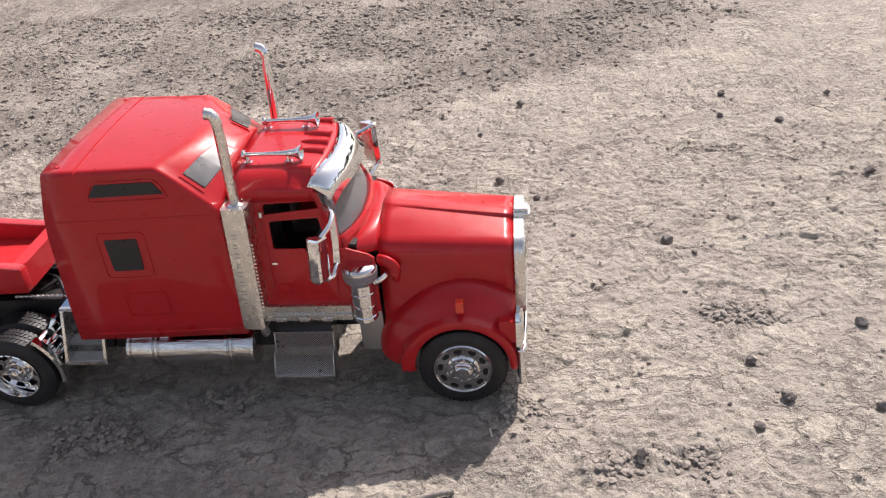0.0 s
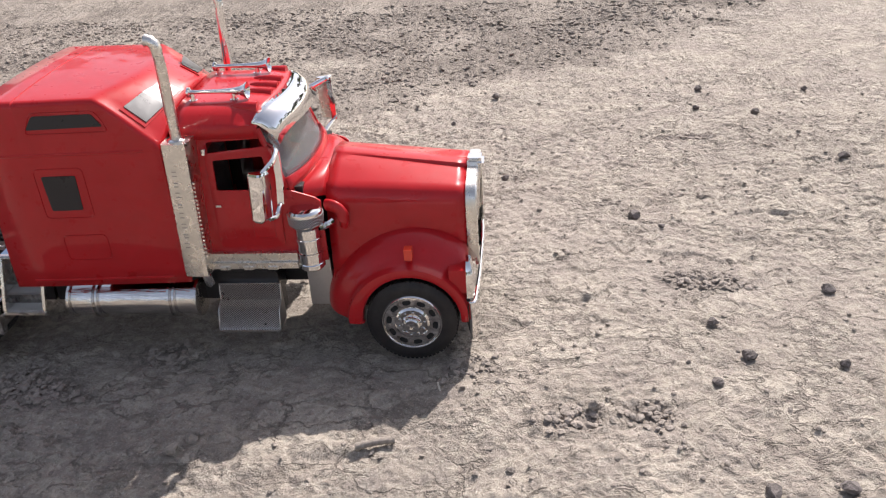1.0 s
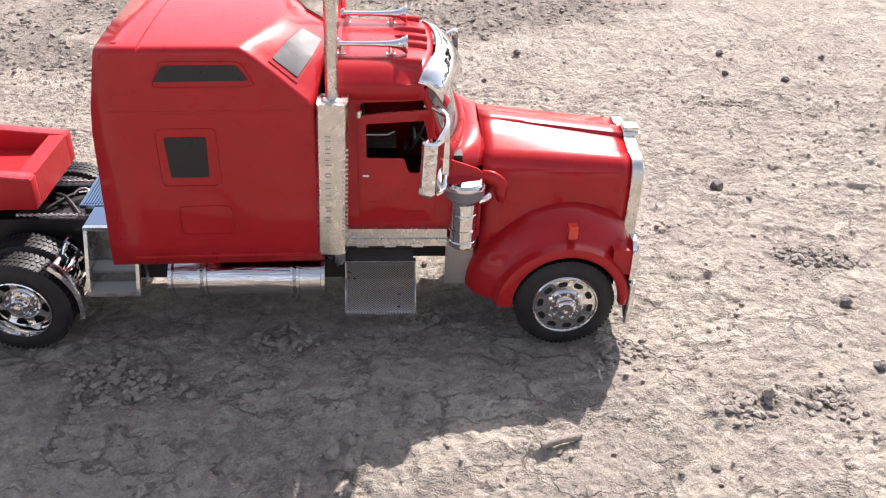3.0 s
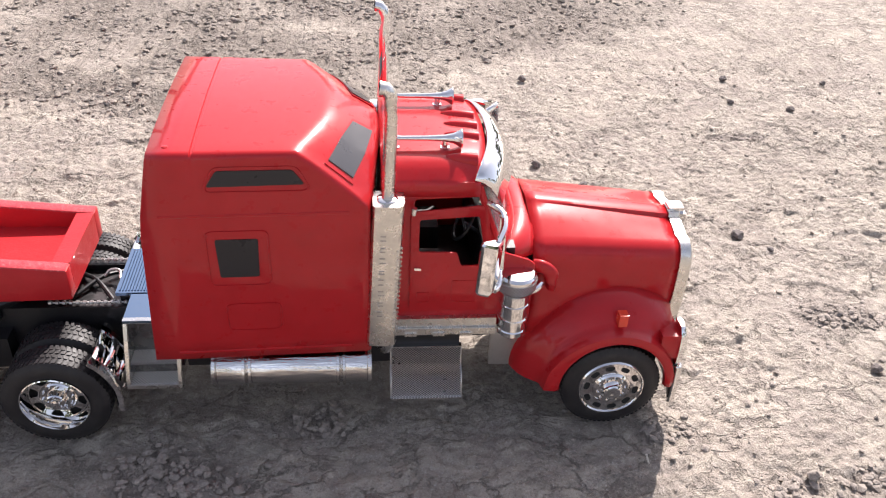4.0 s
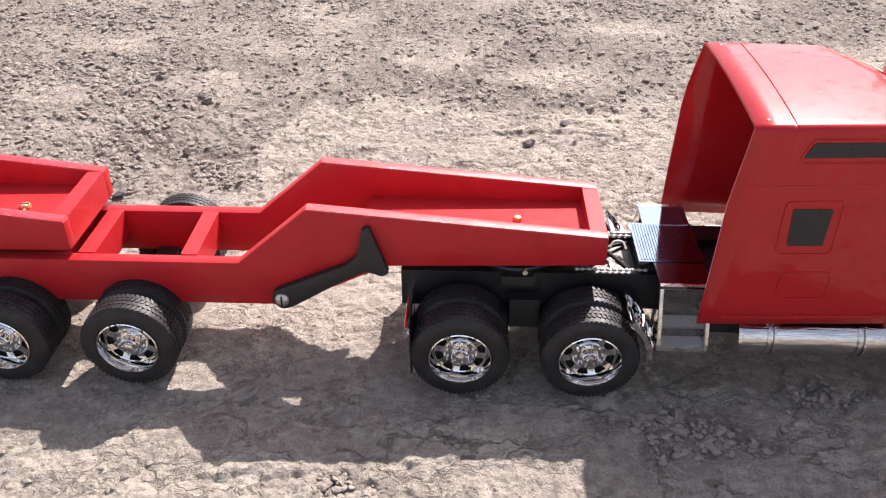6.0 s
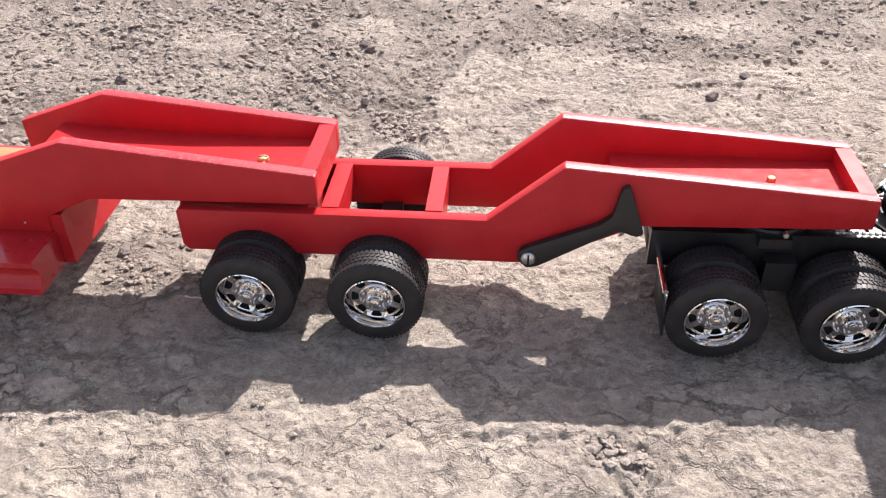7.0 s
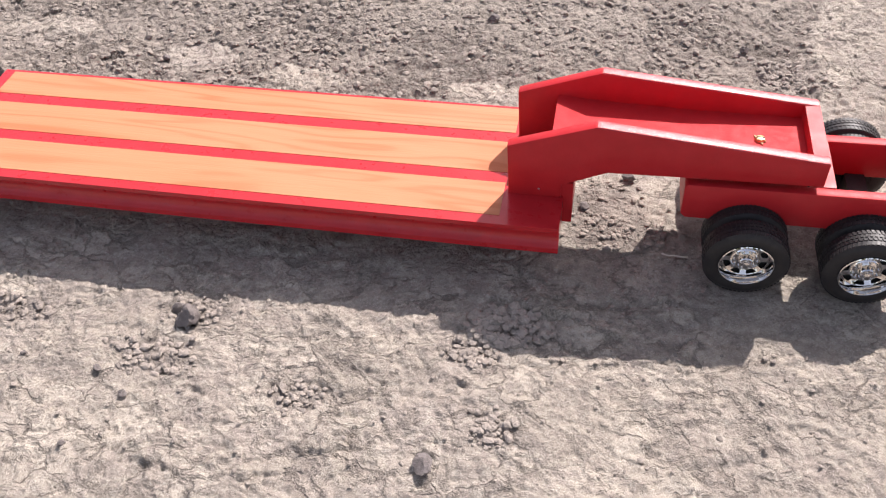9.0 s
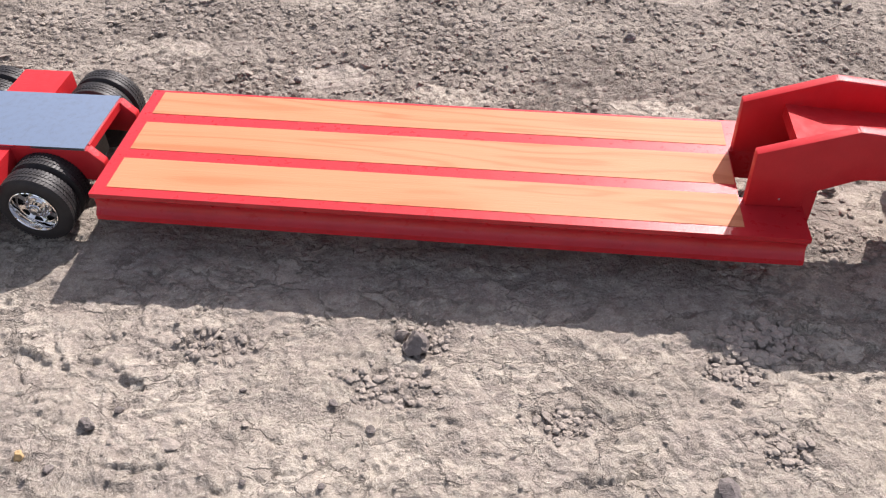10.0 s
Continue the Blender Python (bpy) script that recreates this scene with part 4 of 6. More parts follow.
def make_bonnet():
    bm = bmesh.new()
    rows = []
    for k in range(13):
        u = k / 12
        x = 0.1110 + 0.0503 * u
        top = 0.0722 - 0.0072 * u
        crease_y, crease_z = 0.0216 - 0.0026 * u, 0.0655 - 0.0042 * u
        rise = 0.0003 + 0.0010 * u
        sec = [(0, top + rise), (0.0020, top + rise - 0.0001), (0.0031, top + rise - 0.0004), (0.0036, top - 0.0004), (0.0070, top - 0.0008), (0.0120, top - 0.0020),
               (crease_y - 0.0040, crease_z + 0.0021), (crease_y - 0.0014, crease_z + 0.0012), (crease_y, crease_z - 0.0002), (crease_y + 0.0012, crease_z - 0.0024),
               *((crease_y + r + (f - r) * u, z) for r, f, z in ((0.0024, 0.0018, crease_z - 0.008), (0.0031, 0.0018, crease_z - 0.016), (0.0038, 0.0014, 0.0400), (0.0042, 0.0010, 0.0335)))]
        full = [(-y, z) for y, z in sec[::-1]] + sec[1:]
        rows.append([(x, y, z) for y, z in full])
    front = full
    loft(bm, rows)
    hood = part("bonnet", bm, BODY_RED, truck, smooth=32)
    solid = hood.modifiers.new("wall", "SOLIDIFY")
    solid.thickness, solid.offset = 0.0009, -1.0
    # swept fenders over the front wheels
    for side in (-1, 1):
        bm = bmesh.new()
        rows = []
        sec = [(0.0350, 0.0184), (0.0366, 0.0187), (0.0371, 0.0198), (0.0366, 0.0211), (0.0350, 0.0216), (0.0330, 0.0220), (0.0316, 0.0238), (0.0298, 0.0262), (0.0276, 0.0280), (0.0250, 0.0294), (0.0222, 0.0304), (0.0190, 0.0308)]
        for k in range(33):
            a = radians(196 - 196 * k / 32)
            row = []
            for y, r in sec:
                stretch = 1.0 + 0.10 * max(0, -math.cos(a)) * (r > 0.021)
                x, z = HUB_X + r * math.cos(a) * stretch, HUB_Z + 0.0006 + r * 1.03 * math.sin(a)
                x = min(x, 0.1608)
                row.append((x, side * y, max(z, 0.0175)))
            rows.append(row)
        loft(bm, rows)
        bmesh.ops.remove_doubles(bm, verts=bm.verts, dist=0.00002)
        ob = part("fender", bm, BODY_RED, truck, smooth=50)
        solid = ob.modifiers.new("wall", "SOLIDIFY")
        solid.thickness, solid.offset = 0.0008, 0.0
        # side skirt between the fender and the firewall
        bm = bmesh.new()
        rows = []
        for x, spread in ((0.1108, 0.0), (0.1135, 0.0), (0.1165, 0.0006), (0.1195, 0.0012)):
            rows.append([(x, side * (0.0225 + spread), 0.0470), (x, side * (0.0235 + spread), 0.0400), (x, side * (0.0250 + spread), 0.0320), (x, side * (0.0265 + spread), 0.0250), (x, side * (0.0275 + spread), 0.0190)])
        loft(bm, rows)
        ob = part("side_skirt", bm, BODY_RED, truck, smooth=50)
        solid = ob.modifiers.new("wall", "SOLIDIFY")
        solid.thickness = 0.0008
        # amber lamp on its foot
        bm = bmesh.new()
        box(bm, 0.1392, 0.1421, side * 0.0312, side * 0.0345, 0.0424, 0.0468)
        lamp = part("marker_lamp", bm, AMBER, truck, "amber orange marker lamp", bevel=0.0005)
        bm = bmesh.new()
        cylinder(bm, (0.1406, side * 0.0322, 0.0400), (0.1406, side * 0.0325, 0.0428), 0.0010, 0.0007, 10)
        part("lamp_foot", bm, BODY_RED, lamp)
        # headlamp pod on the fender's nose
        bm = bmesh.new()
        box(bm, 0.1548, 0.1612, side * 0.0215, side * 0.0352, 0.0290, 0.0385)
        pod = part("headlamp", bm, BODY_RED, truck, "red headlamp pod with clear lens", bevel=0.0013, segments=3)
        bm = bmesh.new()
        rows = []
        for z, x1, out in ((0.0262, 0.1628, 0.0352), (0.0275, 0.1634, 0.0360), (0.0330, 0.1637, 0.0362), (0.0385, 0.1632, 0.0356), (0.0412, 0.1624, 0.0335)):
            rows.append([(0.1608, side * 0.0285, z), (x1, side * 0.0285, z), (x1 + 0.0004, side * (out - 0.003), z), (x1, side * (out - 0.0006), z), (x1 - 0.0008, side * out, z), (0.1610, side * out, z)])
        loft(bm, rows, True, True)
        part("lens", bm, CHROME, pod, bevel=0.0004)
        # wrapped end of the chrome bumper, its dark reflection put in as black
        bm = bmesh.new()
        plate(bm, [(0.1618, 0.0100), (0.1585, 0.0262), (0.1622, 0.0262)], side * 0.0352, side * 0.0340)
        part("bumper_stay", bm, BLACK_PLASTIC, truck)
    # plain near-black box added as the shade inside the wheel arches
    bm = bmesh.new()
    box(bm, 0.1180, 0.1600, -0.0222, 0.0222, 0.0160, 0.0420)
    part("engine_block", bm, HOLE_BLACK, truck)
    # grille: chrome surround with upright bars
    bm = bmesh.new()
    shell = [(-0.0198, 0.0340), (-0.0205, 0.0560), (-0.0180, 0.0610), (-0.0090, 0.0640), (0.0, 0.0655), (0.0090, 0.0640), (0.0180, 0.0610), (0.0205, 0.0560), (0.0198, 0.0340)]
    kept = [(y, z) for y, z in front if z > 0.0330]
    rows = []
    for x, grow, lift in ((0.1609, 1.012, 0.0003), (0.1611, 1.020, 0.0005), (0.1646, 1.020, 0.0005), (0.1651, 1.006, 0.0001), (0.1651, 0.91, -0.0020), (0.1636, 0.90, -0.0024)):
        rows.append([(x, y * grow, z + lift) for y, z in kept])
    loft(bm, rows)
    grille = part("grille", bm, DULL_CHROME, truck, "chrome radiator surround with upright bars", smooth=32)
    solid = grille.modifiers.new("wall", "SOLIDIFY")
    solid.thickness = 0.0004
    for k in range(15):
        y = -0.0182 + 0.0026 * k
        bm = bmesh.new()
        top = 0.0625 - 0.0040 * (abs(y) / 0.0196) ** 2
        rows = []
        for z in (0.0365, top):
            lean = 0.1628 + (z - 0.036) * 0.075
            rows.append([(lean - 0.001, y - 0.0006, z), (lean + 0.0006, y - 0.0003, z), (lean + 0.0006, y + 0.0003, z), (lean - 0.001, y + 0.0006, z)])
        loft(bm, rows, True, True)
        part("grille_bar", bm, CHROME, grille)
    bm = bmesh.new()
    v = [bm.verts.new((0.1620 + (z - 0.036) * 0.075, y, z)) for y, z in shell]
    bm.faces.new(v)
    part("grille_backing", bm, HOLE_BLACK, grille, smooth=0)
    bm = bmesh.new()
    box(bm, 0.1612, 0.1664, -0.0024, 0.0024, 0.0650, 0.0678)
    box(bm, 0.1646, 0.1672, -0.0034, 0.0034, 0.0628, 0.0660)
    part("bonnet_ornament", bm, CHROME, truck, bevel=0.0005)
    # bumper, bent back at both ends
    bm = bmesh.new()
    plan = [(0.1616, 0.0362), (0.1630, 0.0362), (0.1638, 0.0358), (0.1646, 0.0330), (0.1652, 0.0150), (0.1652, -0.0150), (0.1646, -0.0330), (0.1638, -0.0358), (0.1630, -0.0362), (0.1616, -0.0362)]
    rows = []
    for z, back in ((0.0095, 0.0002), (0.0105, 0.0), (0.0180, 0.0), (0.0250, 0.0), (0.0258, 0.0006)):
        rows.append([(x - back, y, z) for x, y in plan])
    loft(bm, rows)
    bumper = part("bumper", bm, CHROME, truck, "deep chrome front bumper", smooth=35)
    solid = bumper.modifiers.new("wall", "SOLIDIFY")
    solid.thickness = 0.0010


make_bonnet()


def make_side_gear():
    for side in (-1, 1):
        # air cleaner canister with knurled cap
        bm = bmesh.new()
        x, y = 0.1047, side * 0.0306
        lathe(bm, (x, y, 0.0385), (0, 0, 1), [(0, 0.0042), (0.0006, 0.0047), (0.0022, 0.0047), (0.0026, 0.0044), (0.0062, 0.0044), (0.0064, 0.0049), (0.0070, 0.0049),
                                              (0.0072, 0.0045), (0.0118, 0.0045), (0.0120, 0.0049), (0.0126, 0.0049), (0.0128, 0.0046), (0.0165, 0.0046)], 32)
        can = part("air_cleaner", bm, CHROME, truck, "chrome air cleaner canister")
        bm = bmesh.new()
        lathe(bm, (x, y, 0.0550), (0, 0, 1), [(0, 0.0046), (0.0008, 0.0056), (0.0018, 0.0060), (0.0056, 0.0062), (0.0066, 0.0061), (0.0074, 0.0054), (0.0078, 0.0036), (0.0080, 0.0010)], 36)
        part("cap", bm, CHROME, can, "knurled chrome cap")
        bm = bmesh.new()
        lathe(bm, (x, y, 0.0570), (0, 0, 1), [(0, 0.0060), (0.0002, 0.0064), (0.0034, 0.0065), (0.0036, 0.0061)], 40)
        part("knurl", bm, TREAD_PLATE, can)
        bm = bmesh.new()
        tube(bm, arc_path([(x + 0.0045, y, 0.0545), (x + 0.0068, y * 0.97, 0.0550), (x + 0.0085, y * 0.90, 0.0555)], 4), 0.0014, 10)
        part("pipe", bm, CHROME, can)
        # red elbow of the intake on the bonnet side
        bm = bmesh.new()
        tube(bm, arc_path([(0.1112, side * 0.0246, 0.0604), (0.1136, side * 0.0258, 0.0606), (0.1160, side * 0.0264, 0.0592), (0.1172, side * 0.0264, 0.0562), (0.1170, side * 0.0254, 0.0528)], 5), 0.0016, 12, 1.5)
        part("intake_elbow", bm, BODY_RED, truck, smooth=60)
        # grey bracket plate under the canister
        bm = bmesh.new()
        plate(bm, rounded([(0.0998, 0.0172), (0.0998, 0.0384), (0.1092, 0.0384), (0.1094, 0.0172)], 0.0004), side * 0.0232, side * 0.0216)
        part("bracket_plate", bm, GREY_METAL, truck, "flat grey bracket plate", bevel=0.0002)
        # battery box with tread plate steps
        bm = bmesh.new()
        box(bm, 0.0664, 0.0888, side * 0.0180, side * 0.0252, 0.0150, 0.0330)
        step_box = part("step_box", bm, BLACK_PLASTIC, truck, "black battery box with diamond tread plate steps", bevel=0.0004)
        bm = bmesh.new()
        rows = []
        profile = ((0.0256, 0.0288), (0.0266, 0.0286), (0.0280, 0.0226), (0.0312, 0.0212), (0.0320, 0.0204), (0.0344, 0.0140), (0.0342, 0.0130))
        for y, z in profile + tuple((y - 0.0012, z - 0.0002) for y, z in profile[::-1]):
            rows.append([(xx, side * y, z) for xx in (0.0660, 0.0892)])
        loft(bm, rows + [rows[0]])
        bmesh.ops.holes_fill(bm, edges=[e for e in bm.edges if len(e.link_faces) == 1])
        part("tread_face", bm, TREAD_PLATE, step_box, smooth=15)
        for y0, y1, z0, z1 in ((0.0336, 0.0351, 0.0126, 0.0134), (0.0250, 0.0269, 0.0287, 0.0292)):
            bm = bmesh.new()
            box(bm, 0.0657, 0.0895, side * y0, side * y1, z0, z1)
            part("lip", bm, CHROME, step_box, bevel=0.0002)
        for x0 in (0.0656, 0.0891):
            bm = bmesh.new()
            rows = [[(xx, side * y, z) for y, z in profile + ((0.0250, 0.0130),)] for xx in (x0, x0 + 0.0005)]
            loft(bm, rows, True, True)
            part("cheek", bm, GREY_METAL, step_box)
        # polished fuel tank below the sleeper
        bm = bmesh.new()
        r = 0.0070
        bands = [(0, r - 0.0012), (0.0003, r + 0.0004), (0.0014, r + 0.0006), (0.0018, r - 0.0002), (0.0024, r)]
        for start in (0.0098, 0.0118, 0.0400, 0.0420):
            bands += [(start, r), (start + 0.0002, r + 0.0009), (start + 0.0010, r + 0.0009), (start + 0.0012, r - 0.0003)]
        bands += [(0.0500, r), (0.0503, r + 0.0006), (0.0515, r + 0.0006), (0.0518, r - 0.0010)]
        lathe(bm, (0.0078, side * 0.0284, 0.0248), (1, 0, 0), bands, 48)
        part("fuel_tank", bm, STREAKED_CHROME, truck, "polished round fuel tank")
        # exhaust: heat shield box, pipe and bent tip
        bm = bmesh.new()
        rows = []
        for z, xo in ((0.0380, 0.0580), (0.0400, 0.0579), (0.0640, 0.0588), (0.0880, 0.0596), (0.0896, 0.0597)):
            rows.append([(xo + dx, side * yy, z) for dx, yy in ((0, 0.0270), (0, 0.0352), (0.0006, 0.0362), (0.0070, 0.0366), (0.0086, 0.0358), (0.0092, 0.0335), (0.0092, 0.0270))])
        loft(bm, rows, True, True)
        shield = part("exhaust_shield", bm, DULL_CHROME, truck, "dulled chrome heat shield with punched edge", bevel=0.0002)
        for j in range(2):
            for k in range(19):
                bm = bmesh.new()
                z = 0.0450 + 0.0016 * k + 0.0008 * j
                xx = 0.0580 + (z - 0.038) * 0.033 + 0.0078 + 0.0011 * j
                lathe(bm, (xx, side * (0.0361 - 0.0012 * j), z), (0.5, side * 0.8, 0), [(0, 0.00045), (0.0003, 0.0004)], 8)
                part("stud", bm, DULL_CHROME, shield)
        for k, long in enumerate((0.0022, 0.0016, 0.0020, 0.0024, 0.0014, 0.0022, 0.0018, 0.0020)):
            bm = bmesh.new()
            z = 0.0500 + 0.0040 * k
            xx = 0.0580 + (z - 0.038) * 0.033 + 0.0034
            box(bm, xx - 0.0009, xx + 0.0007 + 0.0002 * (k % 3), side * 0.0362, side * 0.0365, z, z + 0.0004)
            box(bm, xx - 0.0009, xx + 0.0008, side * 0.0362, side * 0.0365, z + long * 0.75, z + long * 0.75 + 0.0004)
            part("embossed_mark", bm, EMBOSS, shield, bevel=0.0001)
        bm = bmesh.new()
        tube(bm, [(0.0640, side * 0.0316, 0.0890), (0.0643, side * 0.0318, 0.1000), (0.0646, side * 0.0322, 0.1160), (0.0645, side * 0.0324, 0.1212),
                  (0.0641, side * 0.0325, 0.1230), (0.0631, side * 0.0326, 0.1241), (0.0614, side * 0.0326, 0.1244)], [0.0019, 0.0019, 0.0019, 0.0019, 0.0020, 0.0020, 0.0021], 14)
        pipe = part("exhaust_pipe", bm, DULL_CHROME if side < 0 else CHROME, truck, "tall exhaust pipe with bent tip", smooth=60)
        bm = bmesh.new()
        lathe(bm, (0.0616, side * 0.0326, 0.1244), (-1, 0, 0.02), [(0, 0.0017), (0.0003, 0.0017)], 16)
        part("opening", bm, HOLE_BLACK, pipe)
        bm = bmesh.new()
        lathe(bm, (0.0639, side * 0.0316, 0.0893), (0, 0, 1), [(0, 0.0030), (0.0006, 0.0031), (0.0010, 0.0024)], 16)
        part("collar", bm, CHROME, pipe)
        bm = bmesh.new()
        tube(bm, arc_path([(0.0640, side * 0.0318, 0.0385), (0.0645, side * 0.0312, 0.0340), (0.0635, side * 0.0290, 0.0310), (0.0610, side * 0.0240, 0.0300)], 4), 0.0020, 12)
        part("exhaust_elbow", bm, CHROME, truck)
        # mirror on its tube frame
        far = Vector((0.0060, 0, 0.0050)) if side > 0 else Vector()

        def at(x, y, z, share_far=1.0):
            return Vector((x, side * y, z)) + far * share_far

        bm = bmesh.new()
        rows = []
        for z, drop, grow in ((-0.0086, 0.0008, 0.86), (-0.0080, 0.0006, 1.0), (0.0078, 0.0, 1.0), (0.0086, 0.0, 0.86)):
            rows.append([(x * grow, y * grow, z - drop * (x < 0)) for x, y in ((-0.0036, 0.0004), (-0.0032, -0.0006), (-0.0006, -0.0024), (0.0004, -0.0024), (0.0031, -0.0002), (0.0036, 0.0006), (0.0034, 0.0013), (-0.0034, 0.0013))])
        loft(bm, rows, True, True)
        head = part("mirror", bm, CHROME, truck, "chrome door mirror", smooth=20, bevel=0.0002)
        head.matrix_basis = Matrix.Translation(at(0.0938, 0.0426, 0.0728)) @ pose(0, 0, 0, 0, 3, 18 if side < 0 else 150)
        bm = bmesh.new()
        tube(bm, arc_path([at(0.0921, 0.0253, 0.0849, 0.0), at(0.0950, 0.0278, 0.0852, 0.4), at(0.0980, 0.0318, 0.0846), at(0.0980, 0.0368, 0.0830), at(0.0956, 0.0420, 0.0808)], 5), 0.0010, 10)
        tube(bm, arc_path([at(0.0956, 0.0424, 0.0640), at(0.0972, 0.0400, 0.0640), at(0.0980, 0.0352, 0.0662), at(0.0979, 0.0236, 0.0656, 0.3)], 5), 0.0009, 10)
        strap = [at(0.0981, 0.0322, 0.0846), at(0.0983, 0.0330, 0.0750), at(0.0981, 0.0350, 0.0662)]
        loft(bm, [[p + Vector((dx, side * dy, 0)) for dx, dy in ((-0.0011, -0.0003), (0.0011, -0.0009), (0.0011, 0.0003), (-0.0011, 0.0009))] for p in strap], True, True)
        part("mirror_bracket", bm, CHROME, truck, "chrome strap bent round the mirror")
        # stair box behind the sleeper: slanted chrome frame round two sunken treads
        slope = [(0.0272, 0.0415), (0.0345, 0.0235), (0.0345, 0.0205)]
        bm = bmesh.new()
        for x0, x1 in ((-0.0188, -0.0176), (-0.0027, -0.0015)):
            rows = [[(x0, side * y, z), (x1, side * y, z), (x1, side * (y - 0.0016), z), (x0, side * (y - 0.0016), z)] for y, z in slope]
            loft(bm, rows, True, True)
        for y, z in (slope[0], slope[-1]):
            box(bm, -0.0188, -0.0015, side * (y - 0.0016), side * (y + 0.0001), z - 0.0001, z + 0.0011)
        side_step = part("stair_frame", bm, DULL_CHROME, truck, "slanted chrome stair frame with two treads", bevel=0.0002)
        for y0, y1, z in ((0.0282, 0.0340, 0.0212), (0.0242, 0.0306, 0.0272)):
            bm = bmesh.new()
            box(bm, -0.0176, -0.0027, side * y0, side * y1, z, z + 0.0010)
            part("tread", bm, TREAD_PLATE, side_step)
        bm = bmesh.new()
        box(bm, -0.0186, -0.0017, side * 0.0232, side * 0.0244, 0.0207, 0.0412)
        part("riser", bm, SHADED_METAL, side_step)
        bm = bmesh.new()
        box(bm, -0.0186, -0.0017, side * 0.0276, side * 0.0284, 0.0207, 0.0270)
        part("riser", bm, SHADED_METAL, side_step)
        for x0, x1 in ((-0.0187, -0.0178), (-0.0025, -0.0016)):
            bm = bmesh.new()
            rows = [[(x, side * 0.0205, 0.0414), (x, side * 0.0264, 0.0414), (x, side * 0.0334, 0.0235), (x, side * 0.0334, 0.0207), (x, side * 0.0205, 0.0207)] for x in (x0, x1)]
            loft(bm, rows, True, True)
            part("cheek", bm, CHROME, side_step)
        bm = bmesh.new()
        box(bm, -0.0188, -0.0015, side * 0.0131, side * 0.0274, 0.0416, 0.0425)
        part("shoulder", bm, SKY_TINT_PLATE, side_step, bevel=0.0003)
        # chrome quarter fender with ribs before the rear wheels
        bm = bmesh.new()
        rows = []
        for k in range(9):
            a = radians(-8 + 58 * k / 8)
            rows.append([(-0.0413 + r * math.cos(a), side * y, 0.0172 + r * math.sin(a)) for y, r in ((0.0365, 0.0190), (0.0366, 0.0198), (0.0345, 0.0202), (0.0150, 0.0202))])
        loft(bm, rows)
        flap = part("quarter_fender", bm, CHROME, truck, "ribbed chrome quarter fender", smooth=40)
        solid = flap.modifiers.new("wall", "SOLIDIFY")
        solid.thickness = 0.0006
        for y0, y1 in ((0.0342, 0.0368), (0.0188, 0.0204)):
            bm = bmesh.new()
            rows = []
            for k in range(10):
                a = radians(-12 + 64 * k / 9)
                rows.append([(-0.0413 + r * math.cos(a), side * y, 0.0172 + r * math.sin(a)) for y, r in ((y0, 0.0196), (y1, 0.0196), (y1, 0.0212), (y0, 0.0216))])
            loft(bm, rows, True, True)
            part("edge_band", bm, CHROME, flap, smooth=40, bevel=0.0002)
        for k in range(3):
            a = radians(7 + 15 * k)
            bm = bmesh.new()
            p = Vector((-0.0413 + 0.0206 * math.cos(a), 0, 0.0172 + 0.0206 * math.sin(a)))
            tube(bm, [p + Vector((0, side * 0.0352, 0)), p + Vector((0.0010, side * 0.0320, 0.0004)), p + Vector((0.0014, side * 0.0285, 0.0006)), p + Vector((0.0010, side * 0.0240, 0.0004)), p + Vector((0.0004, side * 0.0200, 0))],
                 [0.0005, 0.0009, 0.0011, 0.0009, 0.0005], 10)
            part("rib", bm, CHROME, flap)
        # mud flap behind the rear wheels
        bm = bmesh.new()
        rows = []
        for x, z in ((-0.1046, 0.0282), (-0.1043, 0.0262), (-0.1041, 0.0236)):
            rows.append([(x, side * y, z) for y in (0.0130, 0.0362)])
        loft(bm, rows)
        ob = part("mud_flap", bm, CHROME, truck, "mud flap with polished upper plate and black rubber")
        solid = ob.modifiers.new("wall", "SOLIDIFY")
        solid.thickness = 0.0007
        bm = bmesh.new()
        rows = []
        for x, z in ((-0.1041, 0.0240), (-0.1038, 0.0160), (-0.1036, 0.0085)):
            rows.append([(x, side * y, z) for y in (0.0132, 0.0358)])
        loft(bm, rows)
        low = part("rubber_sheet", bm, RUBBER, ob)
        solid = low.modifiers.new("wall", "SOLIDIFY")
        solid.thickness = 0.0006
        bm = bmesh.new()
        tube(bm, [(-0.1046, side * 0.0110, 0.0284), (-0.1046, side * 0.0362, 0.0284)], 0.0010, 10)
        part("hanger", bm, CHROME, ob)


make_side_gear()


